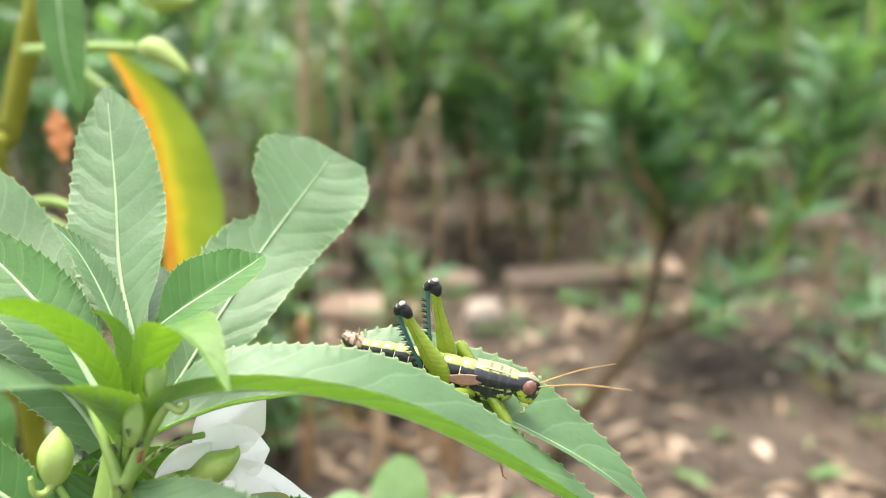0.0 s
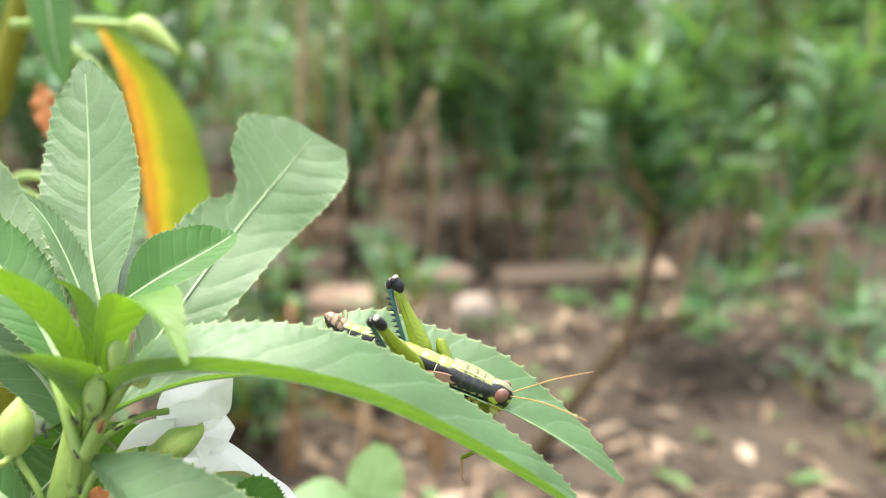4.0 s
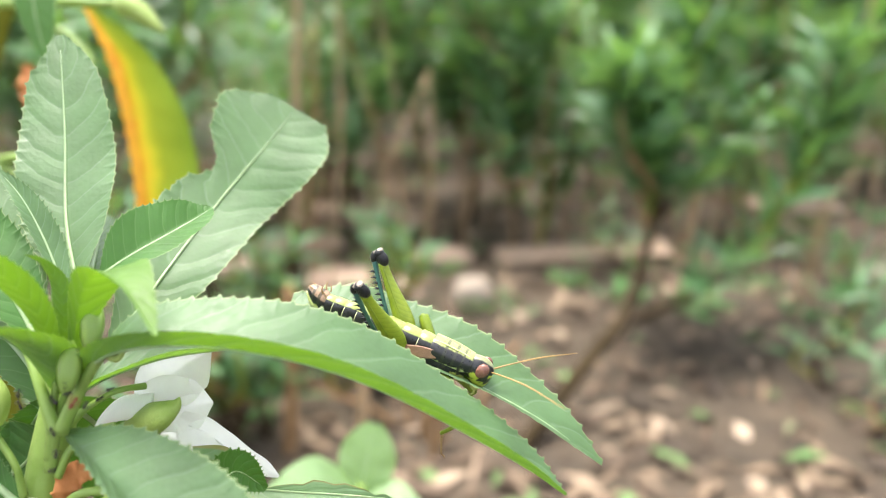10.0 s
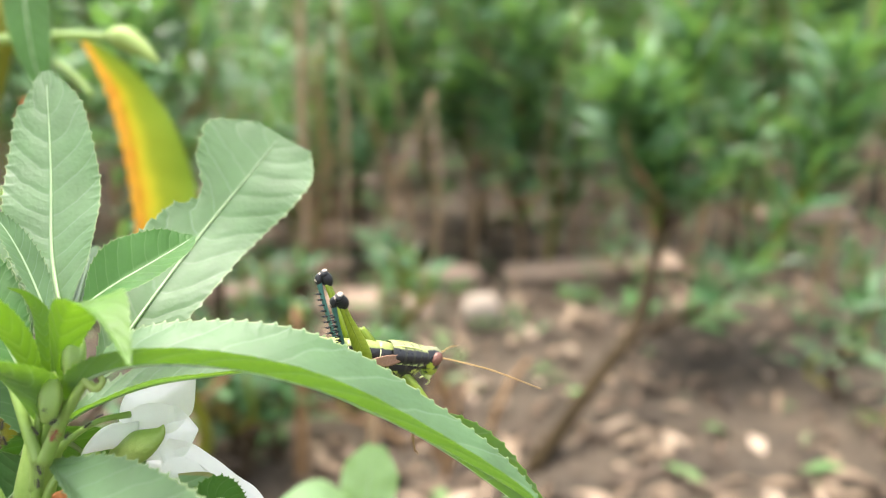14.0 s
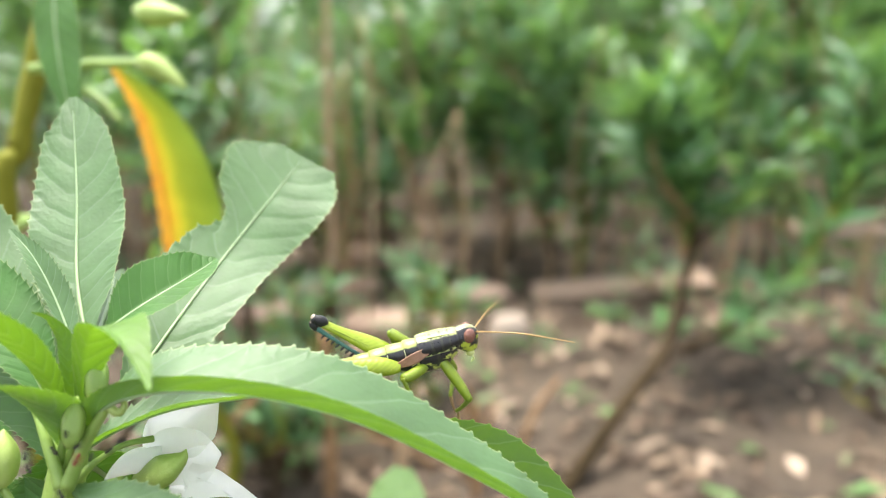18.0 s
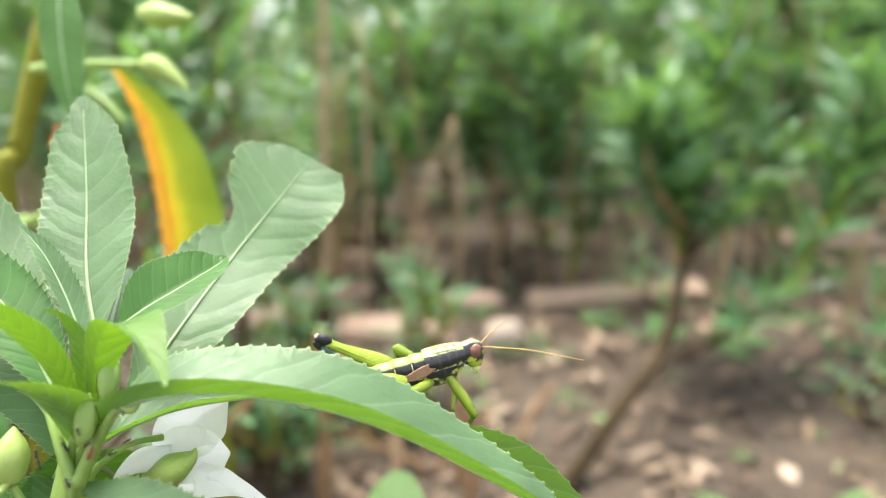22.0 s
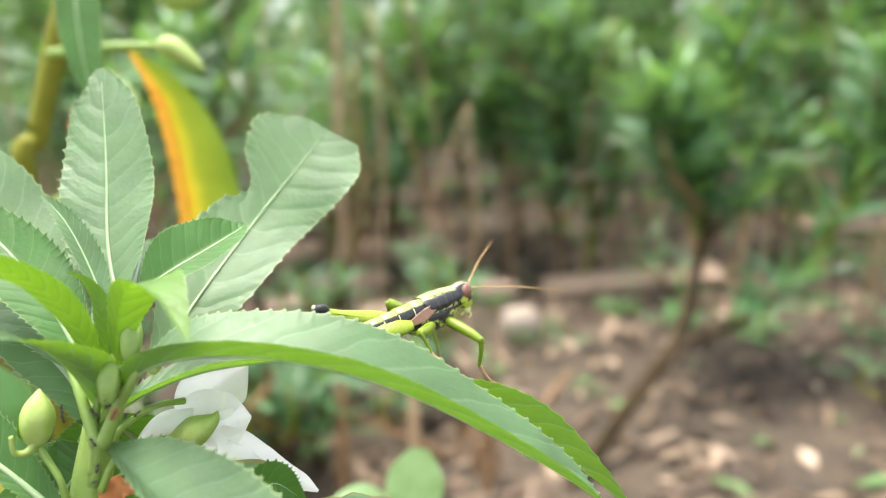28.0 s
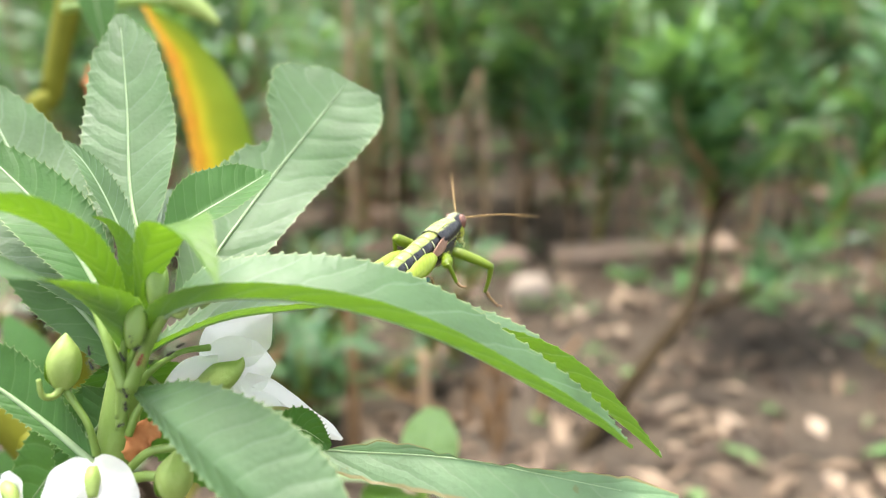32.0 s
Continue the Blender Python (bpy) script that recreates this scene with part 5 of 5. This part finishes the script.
        ball(bm, Vector((-1.05, 0, 12.75)) * MM, (0.62 * MM, 0.6 * MM, 0.95 * MM), Euler((0, 0.5, 0)).to_matrix())
        part("knee", bm, BLACK, fem, "glossy black knee")
        bm = bmesh.new()
        ball(bm, Vector((0.15, 0, 13.5)) * MM, (0.5 * MM, 0.5 * MM, 0.3 * MM))
        ball(bm, Vector((-0.62, 0, 13.35)) * MM, (0.36 * MM, 0.46 * MM, 0.3 * MM))
        ball(bm, Vector((-1.45, 0, 12.6)) * MM, (0.28 * MM, 0.44 * MM, 0.5 * MM))
        part("knee_cap", bm, KNEE_SPOT, fem, "pale pinkish knee spot")
        leg("hind_shin", [(-1.2, 0, 12.3), (-1.6, 0, 9.6), (-2.0, 0, 5.8), (-2.4, 0, 1.6)], [0.42, 0.34, 0.31, 0.36], TEAL, fem, "blue-green spined hind shin")
        bm = bmesh.new()
        for k in range(10):
            s = 0.16 + 0.083 * k
            p = Vector((-1.2 - 1.2 * s, 0, 12.3 - 10.7 * s)) * MM
            for y in (-1, 1):
                tube(bm, [p + Vector((-0.22, y * 0.15, 0)) * MM, p + Vector((-1.05, y * 0.35, 0.25)) * MM], [0.0002, 0.00004], 5, 2)
        part("shin_spines", bm, BLACK, fem, "row of short black spines")
        leg("foot", [(-2.4, 0, 1.6), (-2.7, 0, 0.8), (-3.8, 0, 0.4)], [0.34, 0.28, 0.14], CLAW, fem)
        (near_thigh if side < 0 else far_thigh).append(fem)
    return h


def thigh_pose(side, angle, splay):
    return pose(-6.6 * MM, side * 2.2 * MM, -1.2 * MM, -side * splay, 90 - angle, side * 6)


def limb_pose(x, y, z, out, up):
    """A leg or feeler turned outwards and upwards about its root."""
    return Matrix.Translation(Vector((x, y, z)) * MM) @ Matrix.Rotation(radians(out), 4, "Z") @ Matrix.Rotation(radians(-up), 4, "Y")


feelers = []
near_thigh, far_thigh, forelegs = [], [], []
hopper = grasshopper()


# ---- ants on the stem ----
ANT = skin("black_ant", (0.012, 0.009, 0.008), (0.03, 0.022, 0.018), 900.0, 0.3)
RED_ANT = skin("red_brown_ant", (0.16, 0.035, 0.012), (0.24, 0.07, 0.03), 900.0, 0.3)


def ant(material, size, label):
    a = new("ant")
    tagged(a, label, "ant", "ants on the stem")
    for name, x, r in (("gaster", -0.75, (0.5, 0.32, 0.3)), ("thorax", 0.05, (0.4, 0.2, 0.2)), ("head", 0.75, (0.32, 0.28, 0.22))):
        bm = bmesh.new()
        ball(bm, Vector((x, 0, 0.35)) * size, tuple(v * size for v in r), None, 12, 8)
        part(name, bm, material, a)
    for side in (-1, 1):
        for x, reach in ((0.35, 0.5), (0.05, 0.0), (-0.25, -0.6)):
            bm = bmesh.new()
            tube(bm, [Vector((x, side * 0.15, 0.3)) * size, Vector((x + reach * 0.4, side * 0.6, 0.55)) * size, Vector((x + reach, side * 0.95, 0.02)) * size], [0.06 * size, 0.05 * size, 0.03 * size], 5, 6)
            part("leg", bm, material, a)
    return a


ANTS = [  # resting place, turn in the stem's face, size, whether red, reach of its stroll
    ((-0.0373, 0.0815, 0.3318), 60, 0.00085, True, 0.0004), ((-0.0403, 0.0819, 0.3322), 120, 0.0006, False, 0.0006), ((-0.0379, 0.0821, 0.3328), 30, 0.00055, False, 0.0005),
    ((-0.0365, 0.0864, 0.3297), 35, 0.0006, False, 0.0010), ((-0.0454, 0.0837, 0.3311), 80, 0.0006, False, 0.0006), ((-0.0451, 0.0833, 0.3297), 95, 0.0006, False, 0.0006),
    ((-0.0398, 0.0805, 0.3280), 110, 0.0006, False, 0.001), ((-0.0359, 0.0818, 0.3316), 60, 0.00055, False, 0.0005), ((-0.0387, 0.0821, 0.3342), 100, 0.0005, False, 0.0005),
    ((-0.0351, 0.0872, 0.3308), 25, 0.0006, False, 0.0008), ((-0.0391, 0.0791, 0.3255), 80, 0.0006, False, 0.0008), ((-0.0401, 0.0786, 0.3238), 20, 0.0005, False, 0.0008),
]
ants = [(ant(RED_ANT if red else ANT, size, "red-brown ant climbing the plant stem" if red else "small black ant climbing the plant stem"), place, turn, reach) for place, turn, size, red, reach in ANTS]


# ---- what moves ----
def sway(ob, base, tip, rows):
    """Keys a leaf that rolls about its length, droops and swings at its foot, and sinks by some millimetres."""
    base, along = local(base), (local(tip) - local(base)).normalized()
    walk(ob, [(t, Matrix.Translation(base + Vector((0, back * 0.001, -sink * 0.001))) @ Matrix.Rotation(radians(-swing), 4, "Z") @ Matrix.Rotation(radians(droop), 4, "Y") @ Matrix.Rotation(radians(roll), 4, along) @ Matrix.Translation(-base)) for t, roll, droop, sink, swing, back in rows])


def motions():
    walk(hopper, [
        (0, pose(0.0070, 0.0993, 0.3342, 6.7, 11.9, -9.4)),
        (0.5, pose(0.0076, 0.0995, 0.3351, 6.9, 12.1, -9.2)),
        (1, pose(0.0078, 0.1000, 0.3350, 6.9, 12.0, -9.1)),
        (1.5, pose(0.0074, 0.1001, 0.3340, 6.7, 11.9, -9.4)),
        (2, pose(0.0075, 0.0999, 0.3341, 6.4, 12.5, -9.3)),
        (2.5, pose(0.0074, 0.1000, 0.3330, 6.2, 15.0, -9.7)),
        (3, pose(0.0081, 0.0993, 0.3317, 6.9, 18.8, -11.4)),
        (3.5, pose(0.0081, 0.0991, 0.3317, 5.9, 18.3, -12.3)),
        (5.5, pose(0.0067, 0.1001, 0.3321, 4.4, 18.2, -12.4)),
        (6, pose(0.0066, 0.0992, 0.3325, 3.6, 17.5, -12.1)),
        (6.5, pose(0.0065, 0.0991, 0.3325, 6.4, 17.4, -12.3)),
        (7, pose(0.0072, 0.0992, 0.3322, 5.8, 17.8, -13.1)),
        (7.5, pose(0.0061, 0.0993, 0.3322, 5.3, 18.1, -13.6)),
        (8, pose(0.0062, 0.0996, 0.3318, 4.8, 18.4, -13.6)),
        (8.5, pose(0.0068, 0.0991, 0.3322, 4.6, 18.0, -13.7)),
        (9, pose(0.0064, 0.0988, 0.3322, 4.6, 18.8, -13.7)),
        (9.5, pose(0.0072, 0.0997, 0.3319, 4.2, 19.4, -13.3)),
        (10, pose(0.0085, 0.0991, 0.3315, 4.0, 19.6, -13.7)),
        (10.5, pose(0.0081, 0.0992, 0.3311, 3.4, 18.2, -12.8)),
        (11, pose(0.0085, 0.0973, 0.3327, 3.1, 17.8, -11.9)),
        (11.5, pose(0.0091, 0.0991, 0.3343, 4.0, 16.3, -5.8)),
        (12, pose(0.0076, 0.1015, 0.3325, 5.5, 23.6, 10.5)),
        (12.5, pose(0.0060, 0.1029, 0.3318, 4.9, 21.6, 24.4)),
        (13, pose(0.0049, 0.1055, 0.3328, 4.9, 16.8, 34.6)),
        (13.5, pose(0.0044, 0.1047, 0.3318, 5.5, 18.2, 34.2)),
        (15.5, pose(0.0033, 0.1103, 0.3318, 6.5, 8.4, 9.3)),
        (16, pose(0.0052, 0.1082, 0.3365, 6.9, -7.1, 8.9)),
        (16.5, pose(0.0048, 0.1091, 0.3350, 7.2, -4.7, 10.1)),
        (17, pose(0.0045, 0.1084, 0.3352, 7.5, -4.4, 11.6)),
        (17.5, pose(0.0045, 0.1098, 0.3342, 7.8, -6.9, 13.1)),
        (18, pose(0.0050, 0.1086, 0.3359, 7.6, -9.8, 14.1)),
        (18.5, pose(0.0048, 0.1082, 0.3348, 7.6, -9.8, 13.9)),
        (19, pose(0.0050, 0.1053, 0.3357, 7.7, -8.4, 13.8)),
        (19.5, pose(0.0050, 0.1076, 0.3345, 7.8, -8.6, 14.3)),
        (20, pose(0.0052, 0.1065, 0.3344, 7.9, -8.3, 14.9)),
        (20.5, pose(0.0055, 0.1061, 0.3358, 7.2, -9.3, 15.8)),
        (21, pose(0.0053, 0.1048, 0.3368, 6.6, -10.3, 16.7)),
        (21.5, pose(0.0045, 0.1078, 0.3353, 6.1, -9.7, 17.0)),
        (22, pose(0.0046, 0.1078, 0.3339, 5.6, -8.4, 16.9)),
        (22.5, pose(0.0041, 0.1079, 0.3338, 4.7, -8.3, 16.9)),
        (23, pose(0.0021, 0.1098, 0.3336, 3.9, -8.7, 17.8)),
        (23.5, pose(0.0011, 0.1106, 0.3341, 2, -10.3, 22.6)),
        (24, pose(0.0003, 0.1108, 0.3353, 0, -8.0, 31.0)),
        (24.5, pose(0.0004, 0.1118, 0.3338, -3, -5.0, 38.5)),
        (25, pose(-0.0007, 0.1091, 0.3355, -5, -3.5, 46.0)),
        (25.5, pose(-0.0032, 0.1105, 0.3348, -5, -4.0, 45.9)),
        (27.5, pose(-0.0031, 0.1127, 0.3344, -5, -4.5, 37.2)),
        (28, pose(0.0009, 0.1112, 0.3361, -5, -7.9, 37.6)),
        (28.5, pose(-0.0016, 0.1122, 0.3365, -3, -8.8, 51.3)),
        (29, pose(-0.0034, 0.1121, 0.3385, -2, -6.7, 65.1)),
        (29.5, pose(-0.0040, 0.1122, 0.3377, -2, -6.9, 65.8)),
        (30, pose(-0.0036, 0.1131, 0.3381, -2, -7.0, 66.0)),
        (30.5, pose(-0.0026, 0.1121, 0.3383, -2, -6.8, 65.9)),
        (31, pose(-0.0039, 0.1122, 0.3382, -2, -7.1, 65.4)),
        (31.5, pose(-0.0026, 0.1126, 0.3385, -2, -7.2, 64.9)),
        (32, pose(-0.0022, 0.1126, 0.3388, -2, -7.5, 64.7)),
    ])
    walk(near_thigh[0], [(t, thigh_pose(-1, a, b)) for t, a, b in (
        (0, 125, 9), (2, 125, 9), (3, 126, 26), (6, 124, 34), (9, 124, 34), (10, 125, 28), (11, 126, 20), (12, 120, 9), (13, 128, 9), (15.5, 128, 24), (16, 130, 30), (17, 146, 20), (18, 160, 4), (21, 166, 0), (23, 168, 0), (25, 167, 0), (28, 173, 0), (29, 181, 4), (32, 182, 4))])
    walk(far_thigh[0], [(t, thigh_pose(1, a, b)) for t, a, b in (
        (0, 110, 4), (2, 111, 4), (3, 124, 5), (6, 132, 6), (9, 131, 7), (11, 124, 11), (12, 115, 18), (13, 120, 18), (15.5, 127, 12), (16, 128, 10), (17, 134, 12), (21, 144, 14), (23, 144, 12), (25, 128, -8), (28, 152, 11), (29, 160, 11), (32, 170, 11))])
    walk(feelers[0], [(t, limb_pose(7.0, -0.5, 0.5, a, b)) for t, a, b in (
        (0, -40, 33), (6, -52, 30), (11, -46, 20), (13, -36, 4), (16, -42, 5), (21, -45, 2), (23, -38, 0), (25, -20, -12), (29, -30, -14), (32, -30, -14))])
    walk(feelers[1], [(t, limb_pose(7.0, 0.5, 0.5, a, b)) for t, a, b in (
        (0, 45, 1), (6, 48, 10), (11, 46, 6), (13, 40, -4), (16, 62, -10), (21, 56, -14), (23, 52, -12), (25, 38, 4), (29, 34, 12), (32, 30, 12))])
    for side, f in ((-1, forelegs[0]), (1, forelegs[1])):
        walk(f, [(t, limb_pose(1.0, side * 1.4, -2.9, side * a, b)) for t, a, b in (
            (0, 30, -35), (10, 30, -35), (11.5, 34, -12), (13, 40, -20), (16, 50, -52), (21, 60, -50), (23, 62, -46), (25, 70, -26), (29, 72, -26), (32, 72, -26))])
    sway(near_leaf, (-0.0412, 0.0891, 0.3287), (0.0247, 0.0874, 0.3156), [
        (0, 4, 0, 0.1, 0.3, 0), (2, 5, -0.3, 0.1, 0.5, 0), (3, 8, -1.9, 0.2, 1.3, 0), (6, 9, -2, 0.4, 1.5, 0), (9, 9, -2, 0.4, 1.4, 0), (10, 8, -1.2, 0.5, 0.5, 0), (11, 6, 0.2, 0.6, -1.2, 0), (12, 3, 0.6, 0.4, -0.8, 0), (13, 1.9, -0.2, 0.2, -0.6, 0), (15.5, 5, -0.8, 0.1, 1.2, 0),
        (17, 5, -1.2, 0.2, 1.2, 0), (19, 5, -1.9, 0.3, 1.2, 0), (21, 7, -0.9, 0.6, -0.9, 0), (23, 6, -0.6, 0.6, -1.5, 0), (25, 6, -1.0, 0.4, -2.5, 0), (28, 7, -0.1, 0.7, -1, 0), (29, 4, -0.1, 0.4, -0.5, 0), (32, 7.5, -0.5, 0.5, -1, 0)])
    sway(far_leaf, (-0.0121, 0.0992, 0.3320), (0.0305, 0.0999, 0.3159), [
        (0, 12, 3, -2, 5, 0), (2, 12, 2.5, -2, 4.5, 0), (3, 9, 0.6, -2, 3, 0), (6, 11, 0.1, -2, 5, 0), (9, 11, 0, -2, 5, 0), (10, 10, 0.6, -2, 6, 0), (11, 8, 1.3, -1.5, 8, 0), (12, -16, 7, -0.5, 7, 0.4), (13, -45, 12, 1.3, 6.2, 0.9),
        (15.5, -52, 5, 1, 7.4, 0.7), (16, -54, 4.8, 1, 7.4, 0.7), (19, -46, 6, 1.8, 6.5, 0.8), (21, -43, 4, 2.8, 6.1, 0.9), (23, -46, 7, 1.2, 6, 0.9), (25, -50, 10.5, -0.1, 6.5, 0.9), (28, -30, 6, -0.5, 8.5, 0.5), (29, -21, 4.2, -1, 9.9, 0.3), (32, -20, 5.2, -1.1, 9.3, 0.2)])
    for n, (a, place, turn, reach) in enumerate(ants):
        rnd = random.Random(n)
        rows = []
        for k in range(9):
            s = math.sin(k * 1.3 + n) * reach
            d = Vector((math.cos(radians(turn)), 0, math.sin(radians(turn))))
            here = Vector(place) + d * s
            rows.append((4.0 * k, Matrix.Translation(here) @ Matrix.Rotation(radians(-turn - rnd.uniform(-12, 12)), 4, "Y") @ Matrix.Rotation(radians(90), 4, "X")))
        walk(a, rows)


motions()
